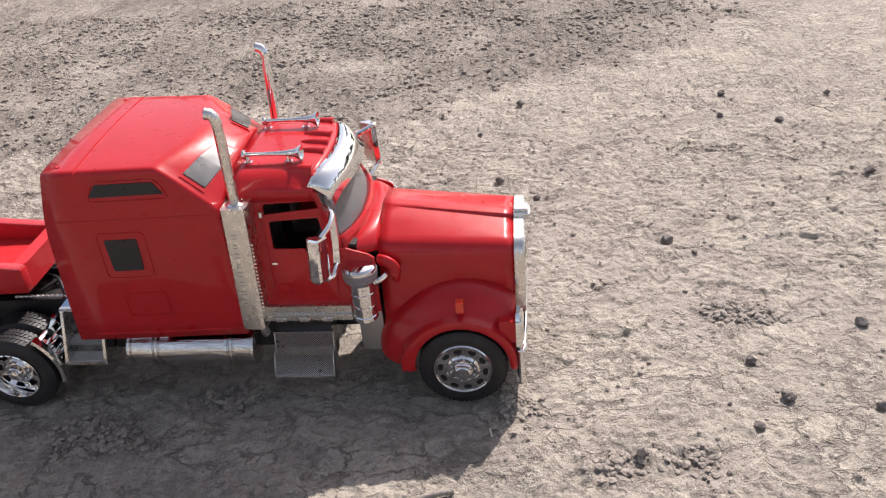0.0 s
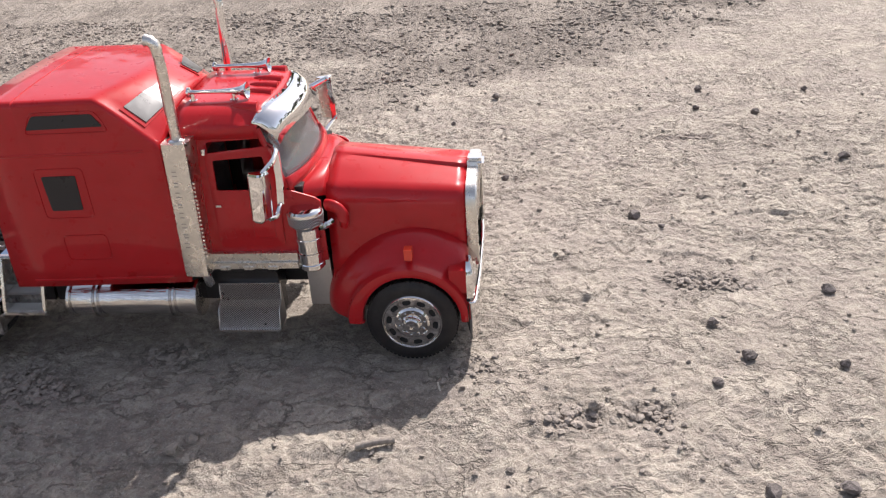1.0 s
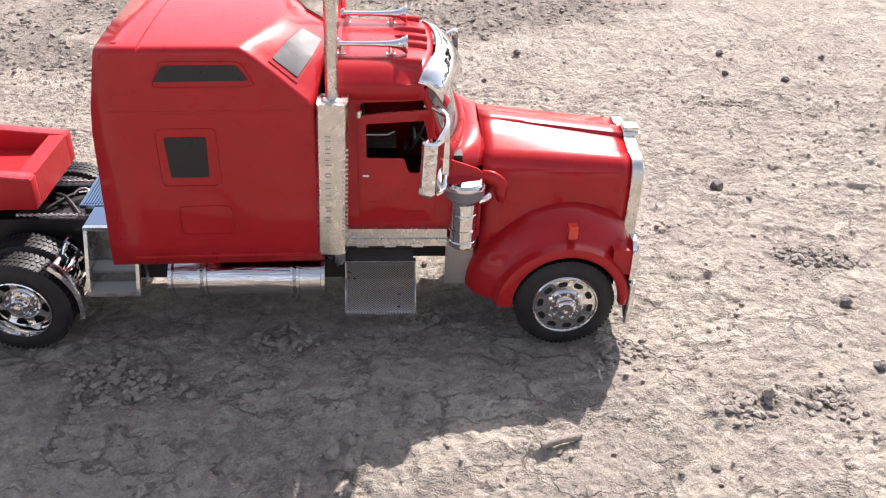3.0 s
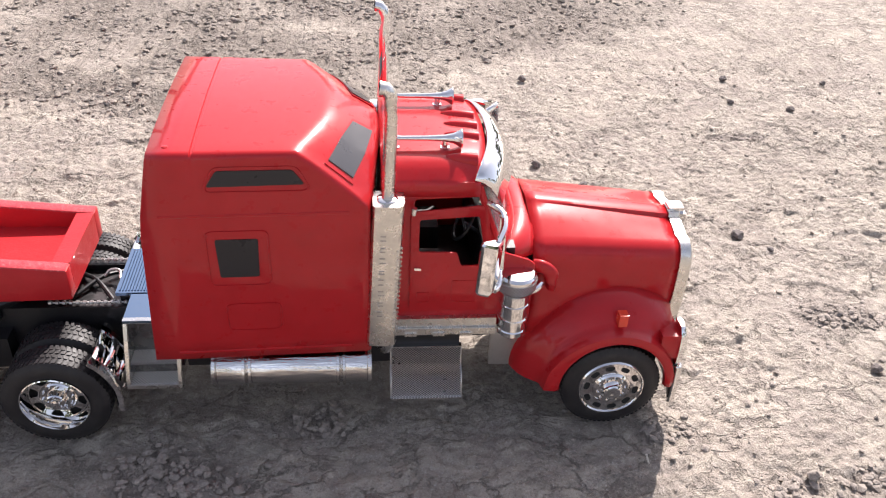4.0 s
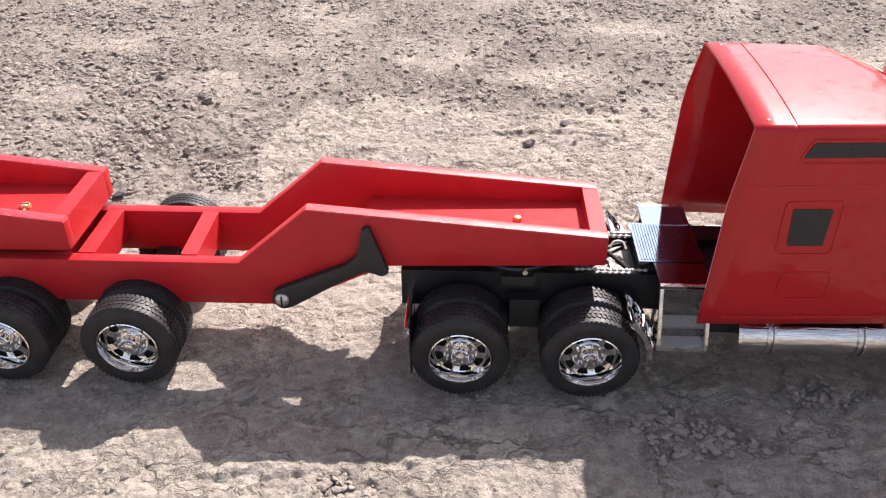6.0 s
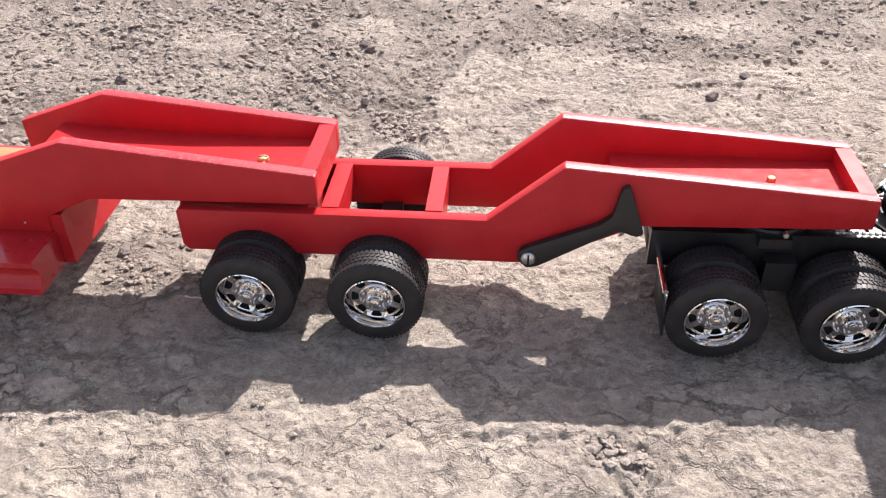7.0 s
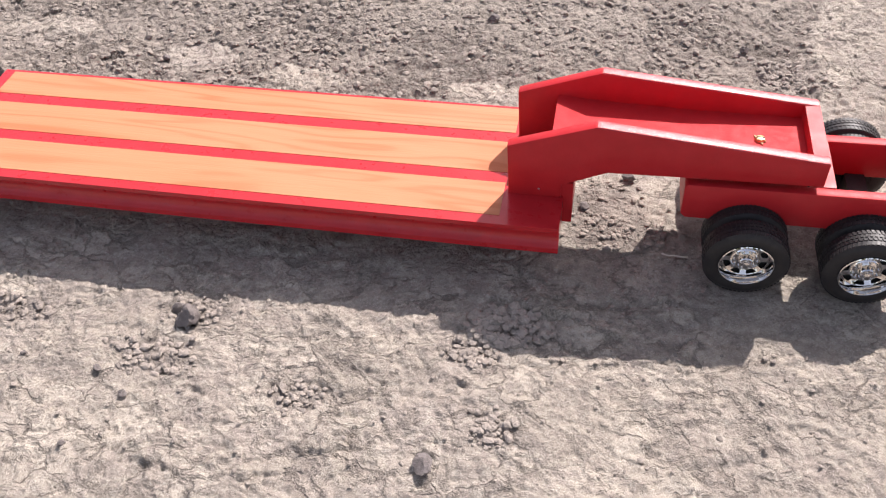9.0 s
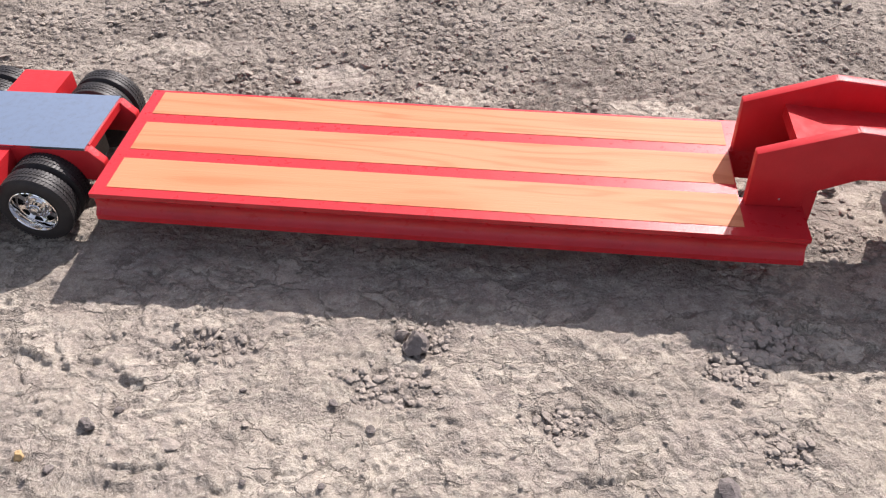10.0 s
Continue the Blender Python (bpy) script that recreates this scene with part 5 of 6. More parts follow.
def make_chassis():
    for side in (-1, 1):
        bm = bmesh.new()
        box(bm, -0.1080, 0.1600, side * 0.0105, side * 0.0135, 0.0225, 0.0375)
        part("chassis_rail", bm, BLACK_PLASTIC, truck, bevel=0.0004)
        # knotted line along the top of the rail
        bm = bmesh.new()
        tube(bm, [(-0.0460, side * 0.0122, 0.0386), (-0.0206, side * 0.0122, 0.0386)], 0.0003, 6)
        line = part("rail_cable", bm, GREY_METAL, truck)
        bm = bmesh.new()
        lathe(bm, (-0.0008, side * 0.0122, 0.0386), (1, 0, 0), [(0, 0.0003), (0.0003, 0.0007), (0.0012, 0.0007), (0.0015, 0.0003)], 8)
        bead = part("bead", bm, GREY_METAL, line)
        bead.matrix_basis = pose(-0.0212, 0, 0)
        for k in range(1, 12):
            share("bead", bead, line, pose(-0.0212 - 0.0022 * k, 0, 0))
    bm = bmesh.new()
    box(bm, -0.1080, -0.0235, -0.0105, 0.0105, 0.0330, 0.0352)
    for a, b in (((-0.0250, 0.009), (-0.0400, -0.006)), ((-0.0260, -0.009), (-0.0420, 0.008))):
        tube(bm, arc_path([(a[0], a[1], 0.0362), ((a[0] + b[0]) / 2, (a[1] + b[1]) / 2 + 0.002, 0.0376), (b[0], b[1], 0.0362)], 5), 0.0008, 8)
    box(bm, -0.0330, -0.0290, -0.0085, -0.0040, 0.0352, 0.0366)
    part("deck_plate", bm, BLACK_PLASTIC, truck, bevel=0.0003)
    bm = bmesh.new()
    tube(bm, arc_path([(-0.0262, 0.0015, 0.0380), (-0.0270, 0.0048, 0.0392), (-0.0300, 0.0052, 0.0392), (-0.0318, 0.0030, 0.0380)], 5), 0.0005, 8)
    part("hose", bm, GREY_METAL, truck)
    # fifth wheel under the gooseneck
    bm = bmesh.new()
    lathe(bm, (-0.0665, 0, 0.0372), (0, 0, 1), [(0, 0.0150), (0.0022, 0.0155), (0.0030, 0.0150)], 32)
    box(bm, -0.0720, -0.0610, -0.0170, 0.0170, 0.0340, 0.0380)
    part("fifth_wheel", bm, BLACK_PLASTIC, truck)
    # suspension blocks fill the space between the rails and wheels
    bm = bmesh.new()
    box(bm, -0.0960, -0.0320, -0.0130, 0.0130, 0.0130, 0.0240)
    box(bm, -0.0690, -0.0585, -0.0200, 0.0200, 0.0180, 0.0300)
    part("suspension", bm, BLACK_PLASTIC, truck, bevel=0.0008)
    bm = bmesh.new()
    box(bm, -0.0010, 0.0880, -0.0250, 0.0250, 0.0215, 0.0345)
    part("underbody", bm, BLACK_PLASTIC, truck, bevel=0.001)
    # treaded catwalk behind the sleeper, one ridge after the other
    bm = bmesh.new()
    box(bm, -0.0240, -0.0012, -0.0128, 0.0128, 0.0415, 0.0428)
    walk_plate = part("catwalk", bm, SKY_TINT_PLATE, truck, "chrome ridged catwalk plate", bevel=0.0002)
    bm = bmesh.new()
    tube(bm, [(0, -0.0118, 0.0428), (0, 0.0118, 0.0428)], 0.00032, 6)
    ridge = part("ridge", bm, SKY_TINT_PLATE, walk_plate)
    ridge.matrix_basis = pose(-0.0228, 0, 0)
    for k in range(1, 22):
        share("ridge", ridge, walk_plate, pose(-0.0228 + 0.00098 * k, 0, 0))
    bm = bmesh.new()
    box(bm, -0.0232, -0.0020, -0.0110, 0.0110, 0.0340, 0.0416)
    part("catwalk_frame", bm, BLACK_PLASTIC, truck)
    for side, roll in ((-1, 8), (1, 25)):
        wheel(truck, HUB_X, side * 0.0365, 0.0172, side, "front", roll)
    bm = bmesh.new()
    cylinder(bm, (HUB_X, -0.030, HUB_Z), (HUB_X, 0.030, HUB_Z), 0.0022, n=12)
    part("front_axle", bm, BLACK_PAINT, truck)
    dual_axle(truck, -0.0413, 0.0172, 0.0378, (12, 40))
    dual_axle(truck, -0.0862, 0.0172, 0.0378, (33, 5))


make_chassis()


# ---------------------------------------------------------------- jeep dolly behind the truck
def screw(parent, x, y, z, direction, r, material, label, slot=True):
    bm = bmesh.new()
    lathe(bm, (x, y, z), direction, [(-0.001, r), (0.0004, r), (0.0010, r * 0.8), (0.0013, r * 0.35)], 20)
    head = part("screw", bm, material, parent, label)
    if slot:
        bm = bmesh.new()
        d = Vector(direction)
        p = Vector((x, y, z)) + d * 0.00125
        if abs(d.z) > 0.5:
            box(bm, p.x - r * 0.75, p.x + r * 0.75, p.y - r * 0.13, p.y + r * 0.13, p.z - 0.0003, p.z + 0.0001)
        else:
            box(bm, p.x - r * 0.13, p.x + r * 0.13, p.y - 0.0001, p.y + 0.0003, p.z - r * 0.8, p.z + r * 0.8)
        part("slot", bm, HOLE_BLACK, head)
    return head


def edge_strip(parent, top, y0, y1, lift=0.0003):
    """Worn paint along the top edges of a plate."""
    bm = bmesh.new()
    rows = []
    mid, half = (y0 + y1) / 2, (y1 - y0) / 2
    for x, z in top:
        rows.append([(x, mid - half * math.cos(a), z - 0.0003 + (lift + 0.0004) * math.sin(a) ** 0.45) for a in (math.pi * k / 8 for k in range(9))])
    loft(bm, rows)
    part("top_edge", bm, EDGE_RED, parent, "glossy red paint, pale and specked with wear")


jeep = thing("jeep_dolly", (0, 0.3960, 0), "red painted wooden two-axle jeep dolly hitched to the truck", "trailer dolly")
PLATE = 0.0048
JEEP_HALF = 0.0200


def make_jeep():
    side_line = [(-0.0362, 0.0436), (-0.0362, 0.0546), (-0.1400, 0.0637), (-0.1655, 0.0415), (-0.2765, 0.0415), (-0.2775, 0.0405), (-0.2775, 0.0260), (-0.2755, 0.0238),
                 (-0.1490, 0.0238), (-0.1130, 0.0415)]
    for side in (-1, 1):
        bm = bmesh.new()
        plate(bm, side_line, side * JEEP_HALF, side * (JEEP_HALF - PLATE))
        ob = part("side_plate", bm, WOOD_RED, jeep, bevel=0.0004)
        edge_strip(ob, [(-0.0366, 0.0547), (-0.1396, 0.0638)], side * JEEP_HALF, side * (JEEP_HALF - PLATE))
    inner = JEEP_HALF - PLATE
    for x0, x1, z0, z1, name in ((-0.0420, -0.0363, 0.0436, 0.0549, "nose_board"), (-0.1875, -0.1815, 0.0300, 0.0418, "cross_board"), (-0.2250, -0.2188, 0.0300, 0.0418, "cross_board"),
                                 (-0.2774, -0.2300, 0.0250, 0.0413, "bolster")):
        bm = bmesh.new()
        box(bm, x0, x1, -inner, inner, z0, z1)
        part(name, bm, WOOD_RED, jeep, bevel=0.0004)
    bm = bmesh.new()
    rows = []
    for x, z in ((-0.0420, 0.0492), (-0.0900, 0.0497), (-0.1220, 0.0500)):
        rows.append([(x, -inner, z), (x, inner, z), (x, inner, z - 0.006), (x, -inner, z - 0.006)])
    loft(bm, rows, True, True)
    part("gooseneck_floor", bm, FLOOR_RED, jeep, bevel=0.0003)
    # black lift arm on each side
    for side in (-1, 1):
        bm = bmesh.new()
        arm = [(-0.1545, 0.0275), (-0.1535, 0.0312), (-0.1505, 0.0328), (-0.1270, 0.0432), (-0.1228, 0.0468), (-0.1205, 0.0578), (-0.1180, 0.0588), (-0.1116, 0.0404), (-0.1140, 0.0390), (-0.1200, 0.0412), (-0.1300, 0.0356), (-0.1470, 0.0250), (-0.1510, 0.0240)]
        plate(bm, rounded(arm, 0.0012, 3), side * (JEEP_HALF + 0.0030), side * (JEEP_HALF + 0.0002))
        ob = part("lift_arm", bm, BLACK_PAINT, jeep, "matt black wooden lift arm", bevel=0.0004)
        screw(ob, -0.1505, side * (JEEP_HALF + 0.0030), 0.0282, (0, side, 0), 0.0026, ZINC, "slotted zinc screw")
    screw(jeep, -0.0665, 0.0, 0.0500, (0, 0, 1), 0.0016, BRASS, "brass hitch screw", False)
    bm = bmesh.new()
    cylinder(bm, (-0.0640, -JEEP_HALF + 0.001, 0.0405), (-0.0640, -JEEP_HALF - 0.001, 0.0405), 0.0009, n=10)
    part("pin", bm, ZINC, jeep)
    dual_axle(jeep, -0.2502, 0.0166, 0.0383, (20, 4), 0.0070)
    dual_axle(jeep, -0.2038, 0.0166, 0.0383, (2, 30), 0.0070)
    for x in (-0.2502, -0.2038):
        bm = bmesh.new()
        box(bm, x - 0.0040, x + 0.0040, -0.0150, 0.0150, 0.0150, 0.0252)
        part("axle_block", bm, BLACK_PAINT, jeep, bevel=0.0004)


make_jeep()

# ---------------------------------------------------------------- lowboy trailer
lowboy = thing("lowboy_trailer", (0, 0.3978, 0), "red wooden lowboy trailer with three varnished pine deck planks", "trailer")
DECK_L, DECK_R, DECK_TOP, DECK_LOW, DECK_HALF = -0.6262, -0.3265, 0.0285, 0.0140, 0.0408
NECK_HALF = 0.0212


def tilt(ob):
    """The deck lies a little higher at its rear end."""
    for v in ob.data.vertices:
        v.co.z += 0.0030 * max(0.0, (-0.3515 - v.co.x) / 0.2747)


def make_lowboy():
    # deck frame, a moulded edge all along and a slot between the neck's feet
    bm = bmesh.new()
    edge = [(DECK_HALF, DECK_TOP), (DECK_HALF, DECK_TOP - 0.0022), (DECK_HALF - 0.0014, DECK_TOP - 0.0034), (DECK_HALF - 0.0026, DECK_TOP - 0.0050), (DECK_HALF - 0.0030, DECK_TOP - 0.0072), (DECK_HALF - 0.0024, DECK_TOP - 0.0095),
            (DECK_HALF - 0.0010, DECK_TOP - 0.0110), (DECK_HALF - 0.0002, DECK_TOP - 0.0118), (DECK_HALF - 0.0002, DECK_LOW)]
    ring = edge + [(-y, z) for y, z in edge[::-1]]
    loft(bm, [[(x, y, z) for y, z in ring] for x in (DECK_L, -0.3515)], True, True)
    deck = part("deck", bm, DECK_RED, lowboy, "glossy red deck frame with moulded edge", bevel=0.0003)
    for side in (-1, 1):
        bm = bmesh.new()
        foot = [(y, z) for y, z in edge] + [(NECK_HALF - PLATE, DECK_LOW), (NECK_HALF - PLATE, DECK_TOP)]
        loft(bm, [[(x, side * y, z) for y, z in foot] for x in (-0.3515, DECK_R)], True, True)
        part("deck_foot", bm, DECK_RED, lowboy, bevel=0.0003)
    for y0, y1 in ((-0.0355, -0.0147), (-0.0077, 0.0135), (0.0207, 0.0390)):
        bm = bmesh.new()
        box(bm, -0.6202, -0.3520, y0, y1, DECK_TOP - 0.002, DECK_TOP + 0.0002)
        plank = part("plank", bm, PINE, deck, "varnished pale orange pine plank", bevel=0.0001)
        tilt(plank)
    tilt(deck)
    # gooseneck
    side_line = [(-0.3500, DECK_TOP), (-0.3505, 0.0545), (-0.3150, 0.0668), (-0.2250, 0.0566), (-0.2250, 0.0452), (-0.2775, 0.0446), (-0.3090, 0.0440), (-0.3275, 0.0355), (-0.3275, DECK_TOP)]
    for side in (-1, 1):
        bm = bmesh.new()
        plate(bm, side_line, side * NECK_HALF, side * (NECK_HALF - PLATE))
        ob = part("gooseneck_side", bm, WOOD_RED, lowboy, bevel=0.0004)
        edge_strip(ob, [(-0.2254, 0.0567), (-0.3145, 0.0668)], side * NECK_HALF, side * (NECK_HALF - PLATE))
        bm = bmesh.new()
        lathe(bm, (-0.3370, side * NECK_HALF, 0.0325), (0, side, 0), [(0, 0.0005), (0.0002, 0.0004)], 8)
        part("nail", bm, ZINC, ob)
    inner = NECK_HALF - PLATE
    bm = bmesh.new()
    box(bm, -0.2310, -0.2251, -inner, inner, 0.0452, 0.0569)
    ob = part("nose_board", bm, WOOD_RED, lowboy, bevel=0.0004)
    bm = bmesh.new()
    rows = []
    for x, z in ((-0.2310, 0.0505), (-0.2800, 0.0512), (-0.3180, 0.0532), (-0.3330, 0.0545)):
        rows.append([(x, -inner, z), (x, inner, z), (x, inner, z - 0.006), (x, -inner, z - 0.006)])
    loft(bm, rows, True, True)
    part("gooseneck_floor", bm, FLOOR_RED, lowboy, bevel=0.0003)
    bm = bmesh.new()
    box(bm, -0.3275, -0.3225, -inner - 0.004, inner + 0.010, DECK_LOW, 0.0360)
    part("end_board", bm, WOOD_RED, lowboy, bevel=0.0004)
    screw(lowboy, -0.2490, -0.0010, 0.0511, (0, 0, 1), 0.0021, BRASS, "worn brass hitch screw")
    bm = bmesh.new()
    star = [(0.0036 * (1.0 if k % 2 else 0.55) * (0.8 + 0.3 * math.sin(5.3 * k)), 2 * math.pi * k / 14) for k in range(14)]
    rows = [[(-0.2490 + r * math.cos(a), -0.0010 + r * math.sin(a) * 0.9, z) for r, a in star] for z in (0.0500, 0.05125)]
    loft(bm, rows, True, True)
    part("bare_wood", bm, BARE_WOOD, lowboy, "splintered bare wood round the screw", smooth=0)
    bm = bmesh.new()
    cylinder(bm, (-0.2490, 0, 0.0412), (-0.2490, 0, 0.0452), 0.0060, n=20)
    part("spacer", bm, ZINC, lowboy)


make_lowboy()

# ---------------------------------------------------------------- rear bogie
bogie = thing("rear_bogie", (0, 0.4010, 0), "red wooden rear bogie with smooth pale steel top plate", "trailer dolly")


def make_bogie():
    half = 0.0215
    line = [(-0.6286, 0.0200), (-0.6286, 0.0305), (-0.6345, 0.0368), (-0.8200, 0.0368), (-0.8200, 0.0210), (-0.6400, 0.0210)]
    for side in (-1, 1):
        bm = bmesh.new()
        plate(bm, line, side * half, side * (half - 0.0046))
        ob = part("side_plate", bm, WOOD_RED, bogie, bevel=0.0004)
        edge_strip(ob, [(-0.6290, 0.0303), (-0.6344, 0.0367)], side * half, side * (half - 0.0046))
    bm = bmesh.new()
    box(bm, -0.6400, -0.6350, -half + 0.0046, half - 0.0046, 0.0335, 0.0372)
    ob = part("cross_board", bm, WOOD_RED, bogie, bevel=0.0004)
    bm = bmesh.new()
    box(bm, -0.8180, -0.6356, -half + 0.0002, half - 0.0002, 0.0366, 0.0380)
    part("top_plate", bm, SKY_TINT_STEEL, bogie, "smooth pale steel sheet tinted with the blue of reflected sky", bevel=0.0003)
    bm = bmesh.new()
    box(bm, -0.6950, -0.6705, -0.0440, 0.0440, 0.0260, 0.0362)
    part("bolster", bm, WOOD_RED, bogie, bevel=0.0005)
    for x in (-0.6562, -0.7090):
        dual_axle(bogie, x, 0.0178, 0.0425, (15, 33), 0.0080)
    bm = bmesh.new()
    box(bm, -0.7200, -0.6450, -0.0130, 0.0130, 0.0130, 0.0230)
    part("axle_block", bm, BLACK_PAINT, bogie)


make_bogie()


# ---------------------------------------------------------------- stones and gravel
def stone_mesh(bm, size, seed, flat=0.7, cuts=1):
    made = bmesh.ops.create_icosphere(bm, subdivisions=cuts, radius=1.0)
    rng = random.Random(seed)
    planes = [(Vector((rng.uniform(-1, 1), rng.uniform(-1, 1), rng.uniform(-1, 1))).normalized(), rng.uniform(0.55, 0.85)) for _ in range(7)]
    sx, sy = rng.uniform(0.8, 1.25), rng.uniform(0.8, 1.2)
    for v in made["verts"]:
        p = v.co.normalized()
        for n, d in planes:
            over = p.dot(n) - d
            if over > 0:
                p = p - n * over
        p *= 1 + 0.10 * rng.uniform(-1, 1)
        v.co = Vector((p.x * sx, p.y * sy, p.z * flat)) * size
    return made["verts"]


def rock(x, y, size, seed, label="dark grey angular stone lying on dry clay", flat=0.75, material=None):
    bm = bmesh.new()
    stone_mesh(bm, size, seed, flat, 3)
    ob = part("stone", bm, material or DARK_STONE, None, smooth=22)
    low = min(v.co.z for v in ob.data.vertices)
    z = float(ground_height(np.array(x), np.array(y)))
    ob.matrix_basis = pose(x, y, z - low - size * 0.22, 0, 0, seed * 47 % 360)
    return tagged(ob, label, "stone", "stones on the clay")


ROCKS = [(0.235, 0.477, 5.0), (0.2465, 0.465, 2.4), (0.263, 0.3588, 4.4), (0.249, 0.3435, 3.2), (0.2545, 0.381, 3.6), (0.1616, 0.667, 4.6), (0.3665, 0.666, 3.8), (0.2989, 0.6703, 4.6),
         (0.3256, 0.6232, 4.2), (0.2915, 0.6361, 3.6), (0.3554, 0.5481, 4.6), (0.3052, 0.4065, 4.2), (0.1501, 0.5479, 4.2), (0.1709, 0.527, 4.0), (0.1359, 0.6177, 3.2), (0.2952, 0.3538, 3.2),
         (-0.0520, 0.5640, 5.4), (-0.0300, 0.5915, 4.8), (-0.2980, 0.4265, 5.0), (-0.3178, 0.4040, 3.8), (-0.3841, 0.5650, 5.0), (-0.2383, 0.5409, 5.2), (-0.2472, 0.6121, 4.8),
         (-0.2520, 0.6190, 4.6), (-0.2605, 0.4973, 4.6), (-0.5745, 0.5070, 4.2), (0.2410, 0.3560, 1.7)]
NEAR_ROCKS = [(0.2550, 0.2900, 4.6), (0.2770, 0.2910, 4.4), (-0.5980, 0.2650, 5.0), (-0.5890, 0.2730, 3.4), (-0.4920, 0.2720, 2.8), (-0.5080, 0.2820, 3.2), (-0.5440, 0.2860, 2.2), (-0.5330, 0.2460, 2.2), (-0.5050, 0.2460, 2.2), (-0.6040, 0.2450, 2.8)]
for i, (x, y, mm) in enumerate(ROCKS + NEAR_ROCKS):
    rock(x, y, mm * 0.62 / 1000, 11 + i)
rock(-0.4808, 0.3130, 0.0062, 5, "large dark angular stone in a gravel hollow", 0.85)
rock(-0.4870, 0.3190, 0.0034, 6, "dark angular stone beside a larger one", 0.8)
rock(-0.3660, 0.2580, 0.0044, 8, "flat dark stone half sunk in dry clay", 0.5)
for x, y, size, seed in ((-0.5640, 0.2590, 0.0034, 21), (-0.5725, 0.2630, 0.0030, 22), (0.0690, 0.3100, 0.0022, 23), (0.0640, 0.3050, 0.0026, 24), (0.2050, 0.3300, 0.0024, 25)):
    rock(x, y, size, seed, "pale flake of clay crust lying on dry clay", 0.3 if y < 0.27 else 0.9, CRUMB)
rock(-0.6170, 0.2490, 0.0024, 7, "small ochre yellow pebble on dry clay", 0.8, plain("ochre_pebble", (0.40, 0.27, 0.13), 0.8, 0.0006))


def scatter(name, label, places, material, rise):
    """Many small stones in one mesh."""
    base = []
    for s in range(14):
        bm = bmesh.new()
        stone_mesh(bm, 1.0, 300 + s, 0.42 + 0.03 * (s % 7), 1)
        base.append((np.array([v.co[:] for v in bm.verts]), np.array([[v.index for v in f.verts] for f in bm.faces])))
        bm.free()
    rng = np.random.RandomState(17)
    verts, faces, start = [], [], 0
    heights = ground_height(np.array([q[0] for q in places]), np.array([q[1] for q in places]))
    for (x, y, size), z in zip(places, heights):
        v, f = base[rng.randint(14)]
        a = rng.uniform(0, 6.28)
        turn = np.array([[math.cos(a), -math.sin(a), 0], [math.sin(a), math.cos(a), 0], [0, 0, 1]])
        b = rng.normal(0, 0.30)
        lean = np.array([[1, 0, 0], [0, math.cos(b), -math.sin(b)], [0, math.sin(b), math.cos(b)]])
        w = (v * size) @ (turn @ lean).T
        w = w + (x, y, z + size * rise)
        verts.append(w)
        faces.append(f + start)
        start += len(v)
    verts, faces = np.concatenate(verts), np.concatenate(faces)
    me = bpy.data.meshes.new(name)
    me.from_pydata(verts.tolist(), [], faces.tolist())
    me.materials.append(material)
    return tagged(new(name, me), label, "gravel", kind="stuff")


def gravel_places():
    rng = np.random.RandomState(4)
    out = []
    while len(out) < 44000:
        x, y = rng.uniform(-0.78, 0.42, 6000), rng.uniform(0.44, 0.95, 6000)
        chance = gravel_zone(x, y) * np.clip(0.6 + 1.6 * F4(x * 17, y * 17), 0.3, 1) * np.clip(1.25 - 0.7 * (y - 0.44), 0.5, 1)
        keep = rng.rand(6000) < chance
        size = 0.0005 + 0.0026 * rng.rand(6000) ** 3.6
        out += list(zip(x[keep].tolist(), y[keep].tolist(), size[keep].tolist()))
    return out


def crumb_places():
    rng = np.random.RandomState(9)
    out = []
    # loose crumbs in hollows of the crust
    for x, y, rx, ry, n in HOLLOWS:
        n = int(n * 1.5)
        px, py = x + rx * 1.25 * rng.uniform(-1, 1, n * 6), y + ry * 1.25 * rng.uniform(-1, 1, n * 6)
        inside = ((px - x) / rx) ** 2 + ((py - y) / ry) ** 2 + 0.5 * F3(px * 90, py * 90)
        chance = np.clip(1.4 - 1.2 * inside, 0, 1) if n >= 190 else hollow_zone(px, py) + 0.02
        keep = np.nonzero(chance > rng.rand(n * 6))[0][:n]
        grow = 1.35 if n >= 450 else 1.0
        out += [(float(px[i]), float(py[i]), grow * (0.0005 + 0.0017 * rng.rand() ** 2.4)) for i in keep]
    # a thin scatter over all the clay
    for _ in range(17000):
        out.append((rng.uniform(-0.72, 0.42), rng.uniform(0.24, 0.72), 0.00022 + 0.0013 * rng.rand() ** 5))
    return out


scatter("gravel", "loose grey-brown crumbs of dry earth", gravel_places(), GRAVEL, 0.06)
scatter("pebbles", "scattered grey crumbs in hollows of the clay", crumb_places(), CRUMB, 0.28)


# ---------------------------------------------------------------- twigs
PALE_TWIG = plain("pale_dry_twig", (0.60, 0.54, 0.46), 0.8, 0.0004, 0.2, 800)


def twig(points, r, label):
    bm = bmesh.new()
    tube(bm, arc_path(points, 5), r, 7)
    tagged(part("twig", bm, PALE_TWIG, None, smooth=60), label, "twig")


twig([(-0.2820, 0.3764, 0.0006), (-0.2790, 0.3752, 0.0009), (-0.2765, 0.3756, 0.0008), (-0.2735, 0.3750, 0.0009), (-0.2708, 0.3757, 0.0005)], 0.00035, "thin pale curled twig lying on dry clay")
twig([(0.1514, 0.3378, -0.0004), (0.1508, 0.3388, 0.0012), (0.1503, 0.3397, 0.0030)], 0.00035, "short pale twig sticking up from the clay")


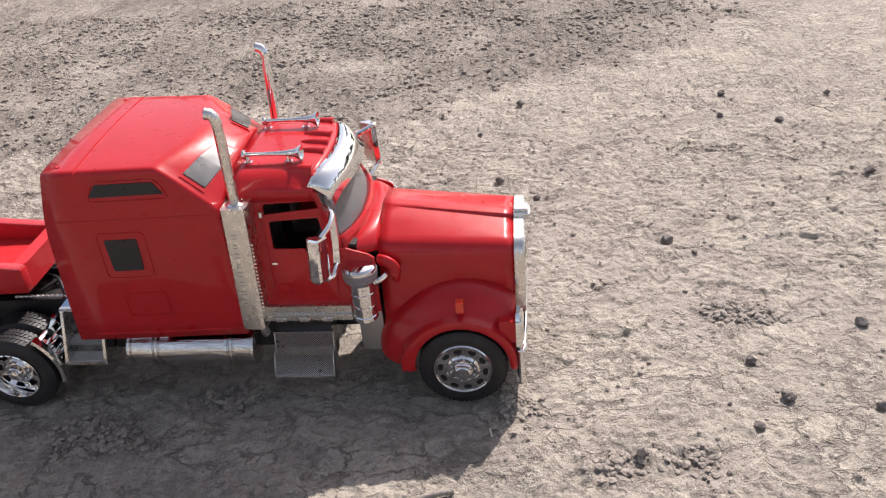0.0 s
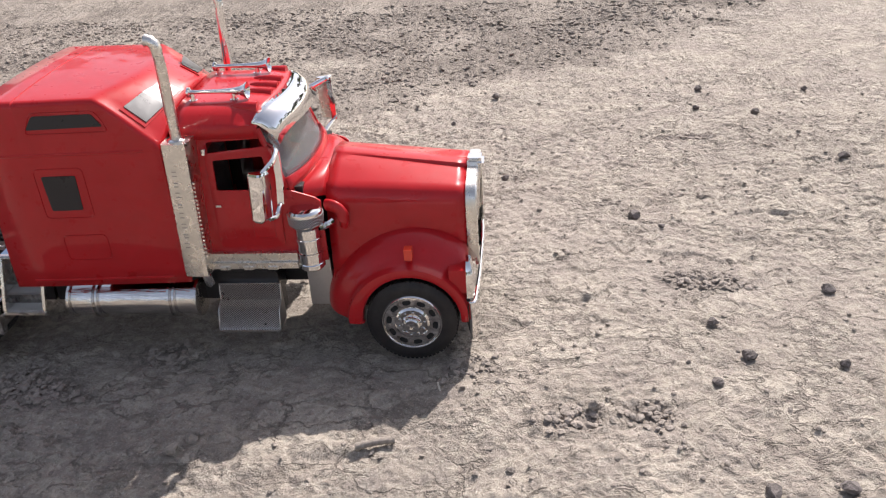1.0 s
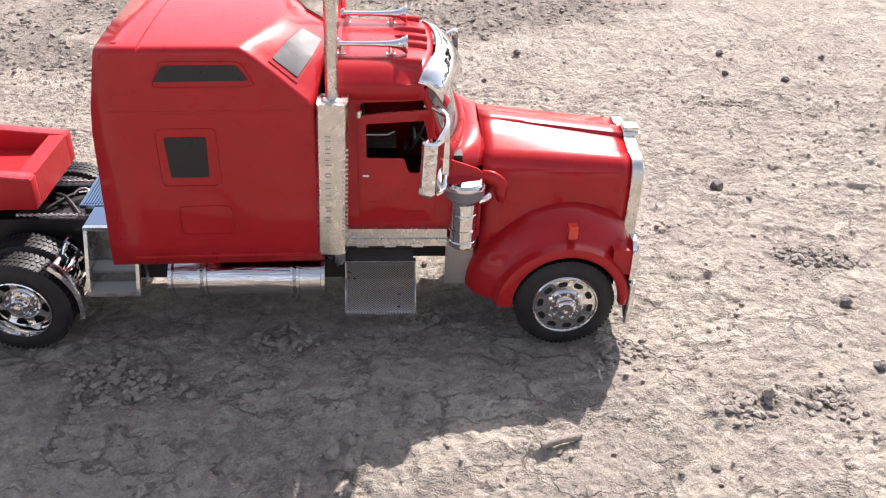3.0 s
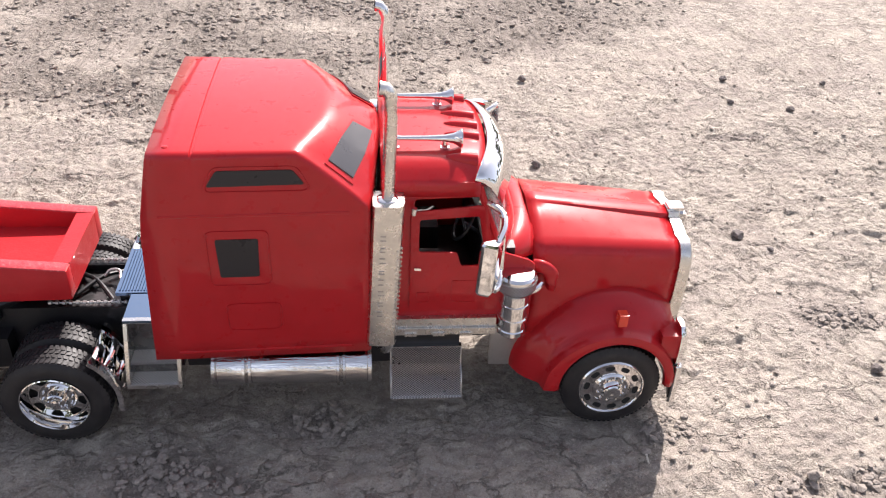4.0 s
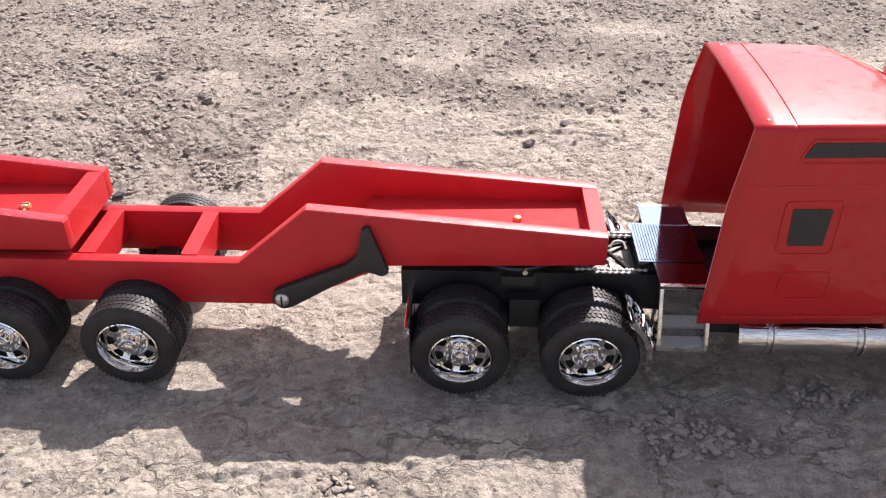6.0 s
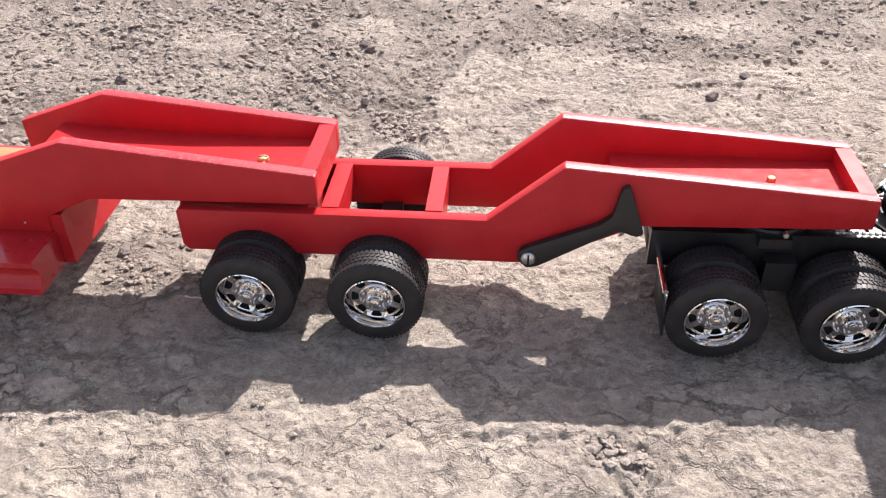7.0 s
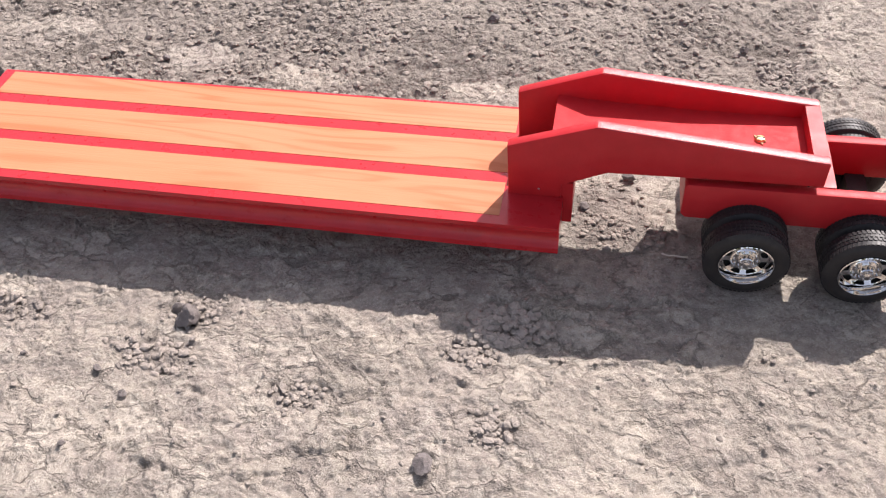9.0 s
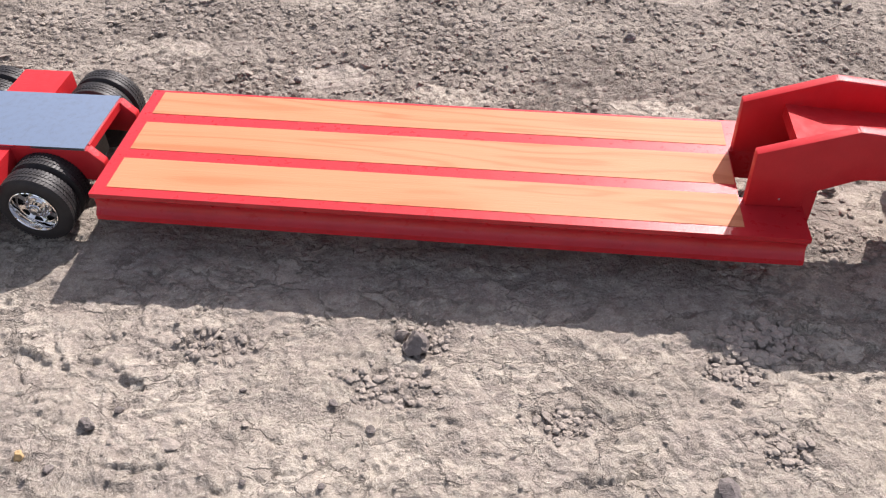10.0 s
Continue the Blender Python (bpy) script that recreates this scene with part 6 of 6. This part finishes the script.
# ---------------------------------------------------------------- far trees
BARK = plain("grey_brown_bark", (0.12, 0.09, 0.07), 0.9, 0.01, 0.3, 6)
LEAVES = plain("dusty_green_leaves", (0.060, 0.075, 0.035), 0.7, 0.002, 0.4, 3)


def clod(points, r):
    """A short rolled clod of clay."""
    bm = bmesh.new()
    z = float(ground_height(np.array(points[0][0]), np.array(points[0][1])))
    tube(bm, arc_path([(x, y, z + h) for x, y, h in points], 4), [r * (0.75 + 0.25 * math.sin(1.7 * k) ** 2) for k in range(4 * (len(points) - 1) + 1)], 9)
    tagged(part("clay_clod", bm, CRUMB, None, smooth=50), "pale rolled clod of clay lying on dry clay", "clod")


clod([(0.1262, 0.3052, 0.0010), (0.1300, 0.3064, 0.0014), (0.1345, 0.3080, 0.0014), (0.1385, 0.3094, 0.0006)], 0.0014)


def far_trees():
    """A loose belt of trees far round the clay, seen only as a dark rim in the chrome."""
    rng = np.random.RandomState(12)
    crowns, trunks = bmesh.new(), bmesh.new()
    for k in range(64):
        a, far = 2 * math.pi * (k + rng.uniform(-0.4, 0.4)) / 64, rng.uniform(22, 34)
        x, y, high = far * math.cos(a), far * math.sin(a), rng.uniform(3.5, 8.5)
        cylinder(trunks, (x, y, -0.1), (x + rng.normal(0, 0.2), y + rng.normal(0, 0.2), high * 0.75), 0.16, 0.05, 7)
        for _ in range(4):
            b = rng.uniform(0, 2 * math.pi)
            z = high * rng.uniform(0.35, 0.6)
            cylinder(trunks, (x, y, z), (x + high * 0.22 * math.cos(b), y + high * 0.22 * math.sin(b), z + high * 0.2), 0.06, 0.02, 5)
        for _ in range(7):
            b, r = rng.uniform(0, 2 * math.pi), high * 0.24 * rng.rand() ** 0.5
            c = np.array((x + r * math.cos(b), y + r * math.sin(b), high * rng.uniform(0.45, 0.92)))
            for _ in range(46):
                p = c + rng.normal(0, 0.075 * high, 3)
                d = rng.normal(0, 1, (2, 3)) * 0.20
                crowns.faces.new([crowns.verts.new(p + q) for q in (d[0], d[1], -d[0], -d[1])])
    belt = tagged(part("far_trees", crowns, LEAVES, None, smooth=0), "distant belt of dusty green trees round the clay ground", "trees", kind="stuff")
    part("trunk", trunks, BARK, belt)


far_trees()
